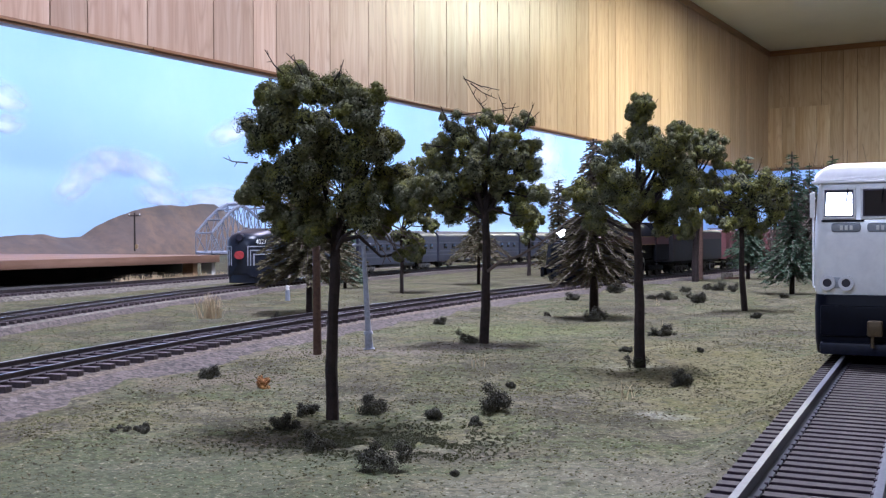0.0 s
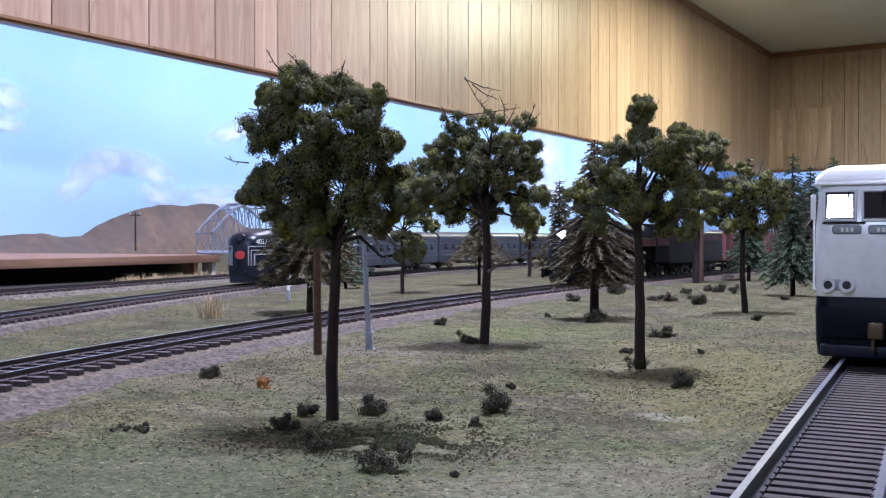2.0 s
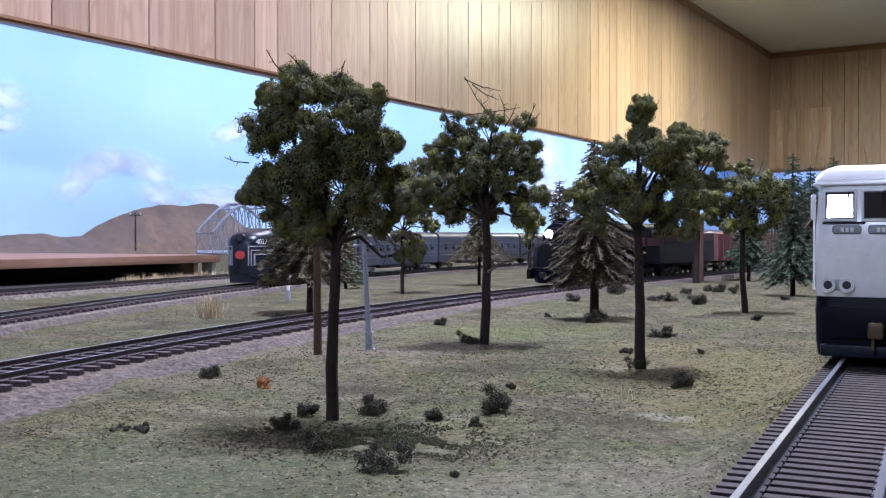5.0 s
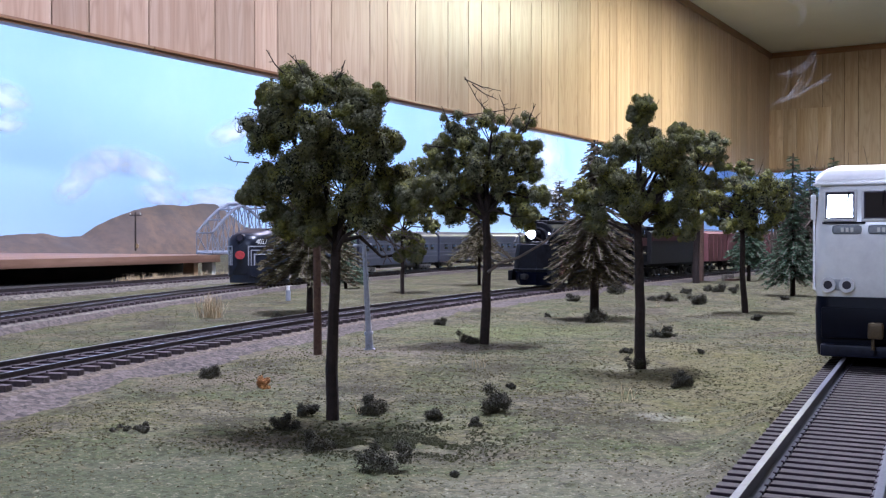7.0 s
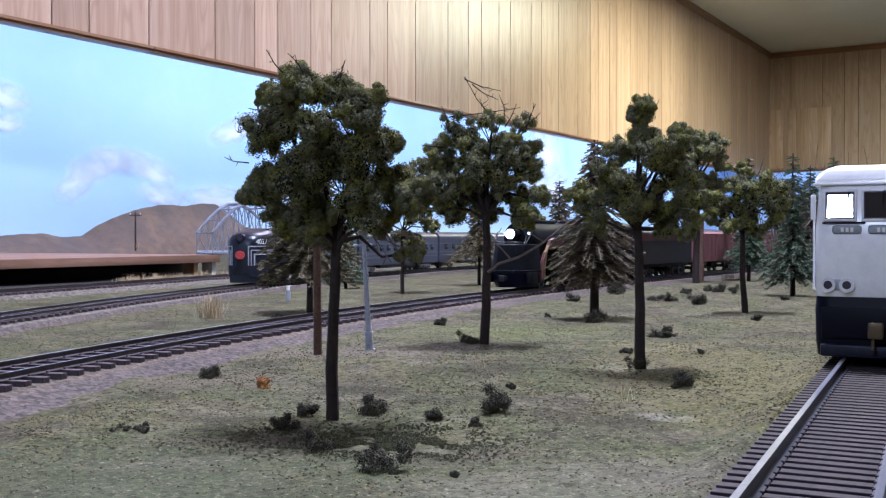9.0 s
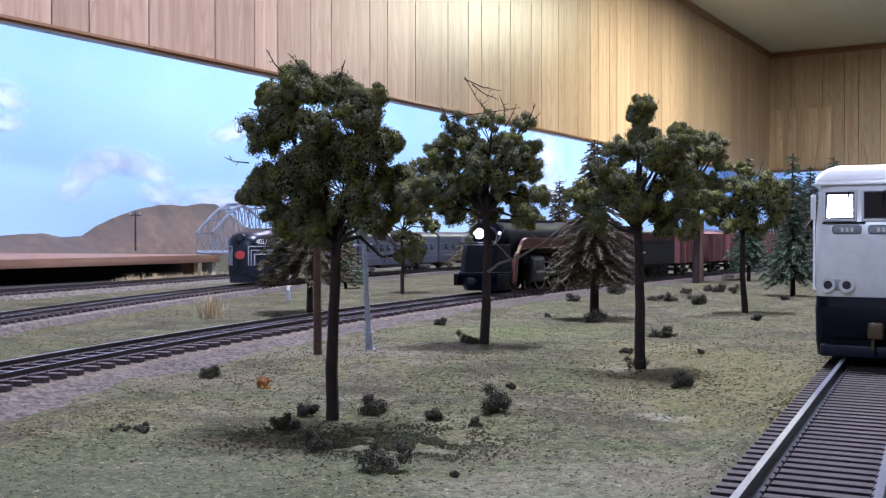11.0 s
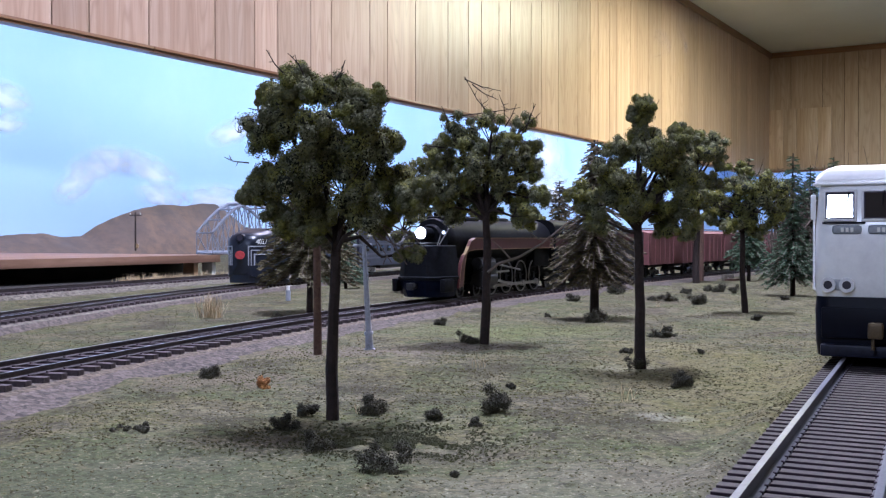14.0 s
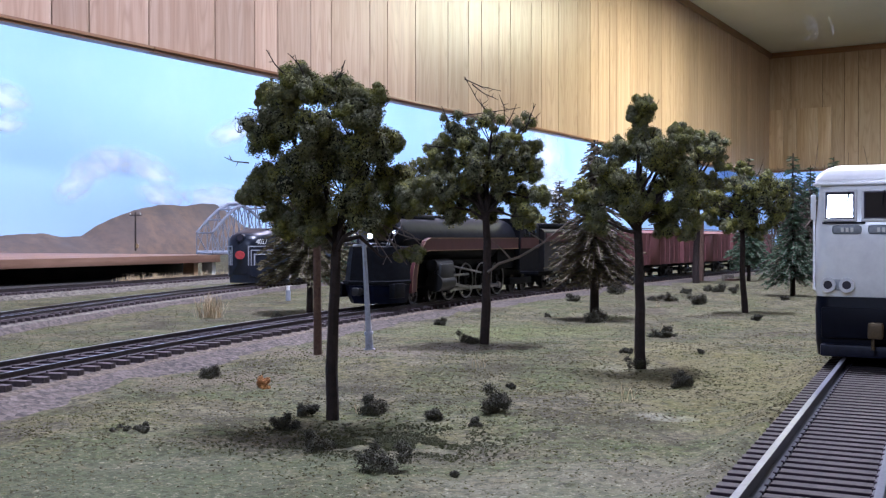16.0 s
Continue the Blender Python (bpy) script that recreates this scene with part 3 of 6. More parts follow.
track("track_far", "far model railway track with dark rails on grey ballast", FOURTH, -0.005, THIRD_TOP, 0.0285, M_TIE, M_RAIL, M_RAIL, 0.0080, (0.72, 0.95), (0.0165, 0.026, M_GREYBALLAST, M_GREYBALLAST))
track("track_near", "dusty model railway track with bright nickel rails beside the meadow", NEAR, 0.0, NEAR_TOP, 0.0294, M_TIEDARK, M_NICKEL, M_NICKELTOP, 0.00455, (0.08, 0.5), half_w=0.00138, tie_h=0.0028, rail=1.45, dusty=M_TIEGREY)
underlay = link_mesh("roadbed", pydata("roadbed", *sweep([(-0.0145, 0.0002), (-0.0140, 0.0016), (0.0140, 0.0016), (0.0145, 0.0002)], NEAR, closed=False)), M_UNDERLAY)
tagged(underlay, "dark underlay strip beneath the dusty sleepers", "roadbed", kind="structure")


# ---------------------------------------------------------------- trees
def broad_tree(name, label, x, y, blobs, trunk_r, bend, limbs, seed, z=0.0, twigs=(), leaf=0.0006, clumps=12, per=110, mats=None, bare=(), lean=0.0, fork=0.62):
    """Trunk, limbs up into the blobs, and a crown of foam clumps; blobs are (across, up, radius) in millimetres."""
    rng = np.random.default_rng(seed)
    tree = empty(name, Matrix.Translation((x, y, z)), label, "tree", "model trees")
    crown_z = min(b[1] for b in blobs) / 1000
    top = max(b[1] for b in blobs) / 1000
    tb = bmesh.new()
    hub = Vector((lean / 1000, 0, crown_z + fork * 0.25 * (top - crown_z)))
    n = 7
    pts = [Vector((hub.x * i / n + bend / 1000 * math.sin(math.pi * i / n) + rng.normal() * trunk_r * 0.10, rng.normal() * trunk_r * 0.12, -0.002 + (hub.z + 0.002) * i / n)) for i in range(n + 1)]
    limb(tb, pts, trunk_r * 1.12, trunk_r * 0.75, 10)
    part("trunk", tb, M_TRUNK, tree, smooth=True)
    depth = {}
    lb = bmesh.new()
    spread = max(abs(b[0]) for b in blobs)
    for i, (bx, bz, br) in enumerate(blobs):
        room = max(0.25, 1 - (abs(bx) / spread) ** 2) ** 0.5
        depth[i] = rng.uniform(-0.5, 0.5) * spread * room
        if i % limbs == 0 or i in bare:
            end = Vector((bx, depth[i], bz)) / 1000
            start = hub.lerp(pts[-2], rng.random())
            m1 = start.lerp(end, 0.35) + Vector((0, 0, 0.12 * (end - start).length)) + Vector(rng.normal(size=3)) * 0.0012
            m2 = start.lerp(end, 0.7) + Vector(rng.normal(size=3)) * 0.0014
            limb(lb, [start, m1, m2, end], trunk_r * 0.45, trunk_r * 0.12, 6)
            for _ in range(3):
                d = Vector(rng.normal(size=3))
                d.z = abs(d.z) * 0.6
                limb(lb, [m2, m2.lerp(end, 0.6) + d.normalized() * br * 0.0006, end + d.normalized() * br * 0.0011], trunk_r * 0.13, trunk_r * 0.05, 4)
    part("limbwork", lb, M_TRUNK, tree, "dark bare limbs inside the crown")
    for a, b, c, d in twigs:
        w = bmesh.new()
        p0, p1 = Vector((a / 1000, -0.003, b / 1000)), Vector((c / 1000, -0.005, d / 1000))
        bow = Vector((rng.normal(), rng.normal(), rng.normal())) * 0.05 * (p1 - p0).length
        limb(w, [p0, p0.lerp(p1, 0.5) + bow, p1], trunk_r * 0.14, trunk_r * 0.06, 5)
        for f in (0.35, 0.6, 0.8):
            q = p0.lerp(p1, f) + bow * (1 - abs(2 * f - 1))
            limb(w, [q, q + Vector((rng.normal(), rng.normal() * 0.5, rng.normal())) * 0.13 * (p1 - p0).length], trunk_r * 0.09, trunk_r * 0.04, 4)
        part("twig", w, M_TWIG if b < 50 else M_TRUNK, tree, "bare twig")
    cs, rs = [], []
    for i, (bx, bz, br) in enumerate(blobs):
        for _ in range(int(clumps * 1.25) if i not in bare else clumps // 2):
            d = rng.normal(size=3)
            d /= np.linalg.norm(d)
            rr = br * (0.25 + 0.70 * rng.random())
            cs.append(((bx + d[0] * rr) / 1000, (depth[i] + d[1] * rr) / 1000, (bz + d[2] * rr * 0.9) / 1000))
            rs.append((0.35 + br * (0.13 + 0.26 * rng.random() ** 1.3)) / 1000)
    per = int(per * 1.55)
    vs, fs = leaf_cloud(cs, rs, per, leaf * 0.8, rng)
    # cores fill the clumps; their near-black colour is the crown's inner shade
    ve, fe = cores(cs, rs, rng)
    link_mesh("crown_core", quads_mesh("crown_core", ve, fe), M_FOAM_SHADE, tree, "inner foam coloured near-black as the shade inside the crown")
    m1, m2 = mats or (M_LEAF, M_LEAF2)
    cut = (np.arange(len(cs)) * 7919 % 10 < 7).repeat(per)
    part_mesh("crown", vs, fs[cut], m1, tree, "foam clumps of dull green foliage")
    part_mesh("crown_top", vs, fs[~cut], m2, tree, "olive-yellow foam tufts")
    return tree


# shade between the clumps, put into the core colour
M_FOAM_SHADE = varied("foam_core_shade", (0.011, 0.014, 0.007), (0.018, 0.021, 0.008), 120, 0.95, bump_d=0.0008, c3=(0.007, 0.010, 0.006), fine=9)


def part_mesh(name, vs, fs, material, parent, label=""):
    used = np.unique(fs)
    remap = np.zeros(len(vs), dtype=np.int64)
    remap[used] = np.arange(len(used))
    return link_mesh(name, quads_mesh(name, vs[used], remap[fs]), material, parent, label)


def conifer(name, label, x, y, h, r, seed, needle, bare_z=0.16, z=0.0, whorls=13, per=9, trunk_r=0.0016, dens=60, nl=0.0022, droop=0.35, upper=0.06, barrel=False):
    """A tiered spruce: each branch a twig with needles to both sides, longer towards the foot."""
    rng = np.random.default_rng(seed)
    tree = empty(name, Matrix.Translation((x, y, z)), label, "tree", "model trees")
    tb = bmesh.new()
    limb(tb, [(0, 0, -0.002), (0.0004, 0, h * 0.3), (-0.0003, 0.0003, h * 0.65), (0, 0, h)], trunk_r, trunk_r * 0.2, 8)
    part("trunk", tb, M_TRUNK, tree, smooth=True)
    bb, P, D, L = bmesh.new(), [], [], []
    for k in range(whorls):
        f = k / (whorls - 1)
        zz = h * (bare_z + (0.97 - bare_z) * f)
        rad = r * ((1 - f) ** 0.85 + upper) * (0.75 + 0.25 * math.sin(2.9 * f * math.pi + 0.6)) if k else r * 0.85
        if barrel:
            rad = r * (1 - 0.88 * f ** 2.4) * (0.9 + 0.1 * math.sin(9 * f))
        for i in range(max(4, int(per * (1 - 0.55 * f)))):
            a = 2 * math.pi * (i + rng.random()) / max(4, int(per * (1 - 0.55 * f)))
            ln_ = rad * rng.uniform(0.72, 1.12)
            o = Vector((math.cos(a), math.sin(a), 0))
            z0 = zz + rng.normal() * h * 0.012
            p = [Vector((0, 0, z0 + 0.05 * ln_)), o * ln_ * 0.5 + Vector((0, 0, z0 - droop * 0.15 * ln_)), o * ln_ + Vector((0, 0, z0 - droop * ln_))]
            limb(bb, p, trunk_r * 0.28, trunk_r * 0.08, 4)
            m = max(6, int(dens * ln_ / r))
            t = rng.random(m) ** 0.8
            q = np.array([(p[0].lerp(p[1], u * 2) if u < 0.5 else p[1].lerp(p[2], u * 2 - 1)) for u in t])
            side = np.array((-o.y, o.x, 0))
            s = rng.choice((-1, 1), m)[:, None]
            d = np.array(o) * 0.75 + side * s * rng.uniform(0.3, 1.1, m)[:, None] + np.array((0, 0, 1)) * rng.uniform(-0.45, 0.25, m)[:, None]
            P.append(q)
            D.append(d / np.linalg.norm(d, axis=1)[:, None])
            L.append(nl * rng.uniform(0.6, 1.4, m) * (1.15 - 0.5 * t))
    part("limbwork", bb, M_TWIG, tree)
    P, D, L = np.concatenate(P), np.concatenate(D), np.concatenate(L)[:, None]
    w = np.cross(D, rng.normal(size=D.shape))
    w /= np.linalg.norm(w, axis=1)[:, None]
    w *= L * 0.09
    vs = np.stack([P - w, P + w, P + D * L + w * 0.6, P + D * L - w * 0.6], 1).reshape(-1, 3)
    i = np.arange(len(P)) * 4
    part_mesh("needles", vs, np.stack([i, i + 1, i + 2, i + 3], 1), needle, tree)
    return tree


broad_tree("broadleaf_tree", "tall tree with dense dull-green foam crown and slim dark trunk", -0.0257, 0.2363,
           [(-8.9, 79.7, 3.9), (-2.4, 77.7, 6.6), (-14.2, 75.7, 4.3), (6.8, 71.1, 6.8), (-12.9, 65.9, 6.3), (-3.7, 67.2, 7.9), (13.4, 64.6, 3.7), (-14.2, 54.7, 5.5), (-7.6, 56.7, 7.9), (2.9, 58.0, 7.9), (12.1, 55.4, 7.2), (17.3, 52.1, 5.0), (-19.4, 52.1, 2.6), (-12.9, 48.2, 3.9), (-3.7, 47.5, 5.2), (6.8, 48.8, 6.6), (17.3, 50.5, 3.6), (-1.1, 43.8, 3.2), (9.5, 73.8, 3.7), (0.5, 63.5, 6.0), (7.0, 62.0, 6.0), (-11.0, 71.0, 5.0), (4.0, 75.5, 5.0), (-8.0, 75.0, 4.5), (10.0, 64.5, 5.0), (20.5, 51.0, 2.8), (20.5, 53.5, 3.0), (12.6, 46.2, 3.2), (11.0, 44.5, 2.6), (19.2, 38.4, 2.2), (16.0, 38.0, 1.4), (-8.9, 44.9, 3.2), (-3.7, 42.9, 2.5)],
           0.0014, -0.6, 3, 11, leaf=0.00029, clumps=19, per=430, lean=1.2,
           twigs=((-18.8, 59.3, -24.0, 60.4), (-9.0, 78.0, -14.4, 84.8), (-6.0, 79.0, -9.5, 84.0), (1.0, 78.0, 3.5, 82.5), (6.0, 46.0, 19.5, 38.5), (8.0, 45.0, 14.0, 36.5), (10.0, 46.0, 20.5, 41.5), (12.0, 44.5, 17.5, 36.0), (9.0, 46.0, 11.0, 39.0), (14.0, 45.0, 21.5, 39.5), (11.0, 43.0, 17.0, 39.5), (-14.0, 70.0, -18.5, 71.5)))
broad_tree("broadleaf_tree", "open-crowned tree with bare twigs at its top", 0.0165, 0.4065,
           [(-10.6, 85.4, 8.1), (2.9, 88.7, 7.2), (15.4, 88.7, 5.4), (-17.4, 78.6, 6.3), (-6.1, 71.8, 10.4), (7.5, 71.8, 9.5), (16.5, 69.5, 7.2), (-12.9, 62.8, 8.1), (0.7, 59.4, 9.0), (14.2, 58.3, 8.1), (22.1, 59.4, 5.0), (-12.9, 53.3, 6.3), (2.9, 52.6, 5.0), (16.5, 50.4, 5.9), (-19.6, 66.8, 5.0), (0.0, 79.0, 7.0), (10.0, 80.0, 6.0), (18.0, 78.0, 5.0), (8.0, 63.0, 7.0), (-4.0, 65.0, 7.0), (-13.0, 72.0, 6.0), (-19.0, 58.0, 5.5), (-8.0, 55.0, 6.5), (-19.0, 73.0, 4.5)],
           0.0018, 0.5, 1, 12, leaf=0.00042, clumps=16, per=290, bare=(1, 2), lean=1.0,
           twigs=((3.0, 90.0, -7.9, 105.7), (-7.9, 105.0, 6.3, 100.0), (-5.0, 103.0, 5.2, 96.6), (14.0, 84.0, 22.0, 91.5), (16.0, 84.0, 20.0, 95.0), (8.0, 86.0, 12.5, 95.0), (-14.0, 84.0, -17.0, 94.0), (0.0, 88.0, -2.0, 97.0), (-16.0, 78.0, -25.0, 78.8), (-14.0, 90.0, 14.0, 93.5), (8.0, 88.0, 6.0, 97.5)))
broad_tree("broadleaf_tree", "wide tree with tufted green crown and straight dark trunk", 0.0629, 0.3245,
           [(1.6, 83.8, 4.7), (-2.0, 80.9, 3.1), (2.2, 74.8, 5.4), (-5.9, 69.4, 5.9), (3.1, 67.6, 7.6), (-10.5, 64.0, 5.9), (-16.8, 55.0, 6.5), (-21.8, 55.9, 2.5), (-7.8, 58.6, 7.6), (3.1, 58.6, 7.6), (12.1, 60.4, 6.5), (10.3, 70.8, 4.3), (13.5, 76.2, 3.2), (14.8, 55.0, 5.4), (10.3, 46.0, 5.8), (14.8, 44.2, 4.0), (-13.2, 48.1, 5.0), (-4.1, 51.4, 5.9), (9.0, 65.5, 5.0), (13.5, 63.5, 4.5), (5.0, 52.0, 5.0), (11.0, 52.0, 5.0), (0.2, 78.5, 3.4), (-0.5, 72.0, 4.0), (16.5, 49.5, 4.0)],
           0.0016, 0.2, 2, 13, leaf=0.00036, clumps=15, per=330, lean=-0.9)
broad_tree("broadleaf_tree", "far tree with a pale round crown beside the railway", 0.2323, 0.9333,
           [(6.7, 120.8, 18.7), (-6.2, 105.3, 13.5), (17.1, 128.6, 12.4), (22.3, 110.4, 10.4), (1.6, 132.7, 9.3), (-5.2, 84.5, 11.4), (8.0, 95.0, 14.0), (19.0, 92.0, 11.0), (4.0, 76.0, 11.0)],
           0.0029, 0.2, 1, 14, leaf=0.0009, clumps=18, per=200, lean=0.5)
broad_tree("broadleaf_tree", "small leaning tree with yellowish foliage tufts", 0.1693, 0.5684,
           [(-6.3, 71.1, 9.5), (6.3, 67.9, 12.0), (15.8, 69.5, 8.8), (22.1, 64.7, 5.1), (1.6, 80.5, 5.7), (-9.5, 58.4, 10.4), (3.2, 55.3, 11.4), (15.8, 56.8, 8.8), (7.9, 46.4, 5.7), (-17.4, 64.1, 6.9), (-3.2, 48.9, 6.9), (-19.5, 53.0, 6.5), (-13.0, 48.0, 5.5)],
           0.0016, -0.8, 1, 15, leaf=0.00055, clumps=13, per=230, lean=-2.0, mats=(M_LEAF2, M_LEAF),
           twigs=((-6.0, 66.0, -20.0, 72.0), (-4.0, 68.0, -16.0, 79.0), (4.0, 70.0, -7.0, 84.0), (0.0, 60.0, -23.0, 62.0), (10.0, 68.0, 19.0, 81.0), (-8.0, 58.0, -24.0, 67.0), (-2.0, 70.0, -12.0, 84.0), (2.0, 72.0, 8.0, 86.0), (-10.0, 60.0, -22.0, 55.0)))
broad_tree("broadleaf_tree", "small distant tree behind the middle track", 0.1058, 1.2441,
           [(2.1, 62.2, 16.6), (-11.8, 69.1, 12.4), (12.4, 70.5, 9.7), (-1.4, 48.4, 9.7)], 0.0022, 0.3, 1, 16, z=-0.005, leaf=0.0016, clumps=12, per=80)
broad_tree("broadleaf_tree", "thin distant tree with sparse drooping twigs", -0.0345, 0.8633,
           [(14.4, 105.5, 11.6), (7.7, 88.7, 11.6), (20.3, 83.5, 12.6), (13.6, 66.3, 13.6), (24.0, 58.0, 11.0), (0.0, 50.2, 12.6), (12.6, 44.4, 10.6)], 0.0016, 0.3, 1, 17, z=-0.005, leaf=0.0013, clumps=11, per=80)

conifer("spruce_tree", "olive-brown spruce with drooping tiers behind the tall tree", -0.083, 0.6328, 0.112, 0.034, 21, M_DRY, z=-0.004, bare_z=0.24, whorls=22, per=18, dens=150, nl=0.0036, droop=0.30, barrel=True, trunk_r=0.0022)
conifer("spruce_tree", "dry brownish spruce with bare twiggy tiers", 0.0787, 0.5287, 0.0930, 0.0250, 22, M_DRY, bare_z=0.25, whorls=23, per=16, dens=100, nl=0.0026, barrel=True, trunk_r=0.0026)
conifer("spruce_tree", "green spruce tree with dense needles", 0.2524, 0.734, 0.1032, 0.027, 23, M_NEEDLE, bare_z=0.14, whorls=22, per=15, dens=100, nl=0.0034, trunk_r=0.0020)
conifer("spruce_tree", "small green spruce beside the rear track", -0.091, 0.95, 0.060, 0.022, 30, M_NEEDLE, z=-0.005, whorls=16, per=13, dens=90, nl=0.0040, trunk_r=0.0018)
conifer("spruce_tree", "greyish spruce between the railway tracks", 0.0362, 1.0193, 0.0860, 0.036, 24, M_DRY, z=-0.005, bare_z=0.36, whorls=17, per=14, dens=90, nl=0.0042, trunk_r=0.0020)
conifer("spruce_tree", "tall dark spruce behind the trains", 0.1833, 1.2086, 0.1638, 0.042, 25, M_NEEDLE, z=-0.005, whorls=24, per=14, dens=100, nl=0.0055, trunk_r=0.0026)
conifer("spruce_tree", "grey-green spruce behind the trains", 0.1424, 1.2441, 0.1175, 0.032, 26, M_DRY, z=-0.005, whorls=19, per=14, dens=100, nl=0.0055, trunk_r=0.0024)
conifer("spruce_tree", "small dense spruce at the railway bend", 0.3006, 1.0, 0.122, 0.022, 27, M_NEEDLE, whorls=20, per=14, dens=100, nl=0.0045, trunk_r=0.002)
conifer("spruce_tree", "dark spruce in the row of conifers", 0.4031, 1.05, 0.126, 0.022, 28, M_NEEDLE, whorls=20, per=14, dens=100, nl=0.0045, trunk_r=0.002)
conifer("spruce_tree", "dark spruce in the row of conifers", 0.3827, 1.06, 0.118, 0.020, 29, M_NEEDLE, whorls=20, per=14, dens=100, nl=0.0045, trunk_r=0.002)


def bush(x, y, r, material, label, seed, flat=0.75, name="bush"):
    rng = np.random.default_rng(seed)
    k = 13
    cs = rng.normal(size=(k, 3)) * np.array((0.42, 0.42, 0.26 * min(1, flat * 1.6))) * r + np.array((0, 0, r * 0.55 * flat))
    vs, fs = leaf_cloud(cs, np.full(k, r * 0.36 * min(1, 0.3 + flat)), 300, max(0.00016, r * 0.042), rng)
    vs[:, 2] = np.maximum(vs[:, 2], -0.0002)
    ob = link_mesh(name, quads_mesh(name, vs, fs), material)
    ob.matrix_world = Matrix.Translation((x, y, ground_z(x, y)))
    return tagged(ob, label, "bush", "small bushes")


BUSHES = [(-0.0701, 0.3048, 0.0034), (-0.0317, 0.2389, 0.0024), (-0.0356, 0.2232, 0.0031), (-0.0174, 0.2431, 0.0038), (-0.0027, 0.2335, 0.0022), (0.0074, 0.2257, 0.0015), (0.0125, 0.2400, 0.0048), (-0.0259, 0.2035, 0.0043), (-0.0114, 0.1837, 0.0039), (0.0021, 0.1806, 0.0010), (0.0620, 0.3245, 0.0036), (0.0685, 0.2880, 0.0035), (0.0941, 0.4332, 0.0053), (0.0099, 0.4043, 0.0036), (-0.0011, 0.4909, 0.0033), (0.0673, 0.3715, 0.0021)]
BUSHES_FAR = [(0.0870, 0.6780, 0.0053), (0.1456, 0.6617, 0.0055), (0.1801, 0.7522, 0.0042), (0.1603, 0.6326, 0.0063), (0.2137, 0.7834, 0.0061), (0.2189, 0.7636, 0.0051), (0.1430, 0.6936, 0.0031), (0.1573, 0.5091, 0.0028), (0.2293, 0.6811, 0.0030), (0.2116, 0.8086, 0.0045), (-0.0946, 0.5793, 0.0032), (0.1292, 0.7598, 0.0076), (0.0753, 0.5057, 0.0062), (0.0196, 0.2919, 0.0013), (0.0564, 0.5458, 0.0018), (0.0923, 0.3643, 0.0012)]
for i, (bx, by, br) in enumerate(BUSHES + BUSHES_FAR):
    bush(bx, by, br, M_BUSH, "clump of dark green lichen bush on the turf", 100 + i, 0.5 if i in (7, 12) else 0.8)
M_MOSS_SHADE = leaf_material("moss_and_shade", [(0.048, 0.050, 0.026), (0.072, 0.074, 0.038), (0.100, 0.098, 0.058), (0.090, 0.092, 0.038)])


def moss_shadow_patch(x, y, rx, ry, n, seed, label):
    """A ragged mat of low dark turf, thinning out to its rim; it doubles as a tree's shadow."""
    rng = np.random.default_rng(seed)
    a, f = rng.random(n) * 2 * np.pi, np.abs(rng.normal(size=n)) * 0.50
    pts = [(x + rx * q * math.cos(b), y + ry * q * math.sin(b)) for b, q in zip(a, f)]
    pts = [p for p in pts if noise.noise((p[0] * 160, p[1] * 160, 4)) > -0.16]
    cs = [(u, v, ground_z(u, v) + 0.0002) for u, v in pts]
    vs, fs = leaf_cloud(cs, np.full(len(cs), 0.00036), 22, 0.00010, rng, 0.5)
    ob = link_mesh("moss", quads_mesh("moss", vs, fs), M_MOSS_SHADE)
    return tagged(ob, label, "moss", kind="stuff")


# mossy turf and the tree's ground shadow, both in one dark mat
moss_shadow_patch(-0.0120, 0.2100, 0.032, 0.021, 4200, 160, "mat of dark green moss that also stands for the tall tree's shadow")
M_ORANGE = leaf_material("orange_bush", [(0.20, 0.085, 0.03), (0.32, 0.15, 0.05), (0.42, 0.22, 0.09), (0.36, 0.2, 0.06)])
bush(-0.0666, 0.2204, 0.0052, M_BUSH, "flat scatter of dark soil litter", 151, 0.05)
bush(-0.0503, 0.2821, 0.0025, M_ORANGE, "small orange-brown bush on bare soil", 150)


# ---------------------------------------------------------------- vehicle paint
M_LOCO = varied("loco_black", (0.0065, 0.007, 0.009), (0.011, 0.012, 0.015), 60, 0.50, c3=(0.004, 0.004, 0.005), spec=0.05)
M_LOCOBLUE = varied("pilot_blueblack", (0.003, 0.005, 0.016), (0.005, 0.008, 0.023), 60, 0.45, c3=(0.002, 0.003, 0.008), spec=0.07)
M_MAROON = varied("tuscan_red", (0.062, 0.016, 0.018), (0.050, 0.013, 0.015), 70, 0.42, c3=(0.074, 0.021, 0.020))
M_GOLD = varied("gold_line", (0.30, 0.20, 0.10), (0.25, 0.17, 0.08), 90, 0.5)
M_STEEL = varied("rod_steel", (0.42, 0.41, 0.40), (0.30, 0.29, 0.28), 120, 0.34, 0.85)
M_GUNMETAL = varied("cylinder_grey", (0.012, 0.012, 0.013), (0.022, 0.022, 0.022), 100, 0.45)
M_OXIDE = varied("boxcar_oxide", (0.17, 0.062, 0.062), (0.14, 0.050, 0.050), 40, 0.75, c3=(0.12, 0.05, 0.045))
M_TENDER = varied("tender_grey", (0.012, 0.011, 0.012), (0.017, 0.016, 0.016), 50, 0.5)
M_WHITE = varied("white_shell", (0.92, 0.92, 0.93), (0.90, 0.90, 0.92), 30, 0.25, c3=(0.80, 0.80, 0.82), spec=0.6)
M_NAVY = varied("navy_band", (0.0025, 0.003, 0.009), (0.004, 0.005, 0.012), 50, 0.45, spec=0.10)
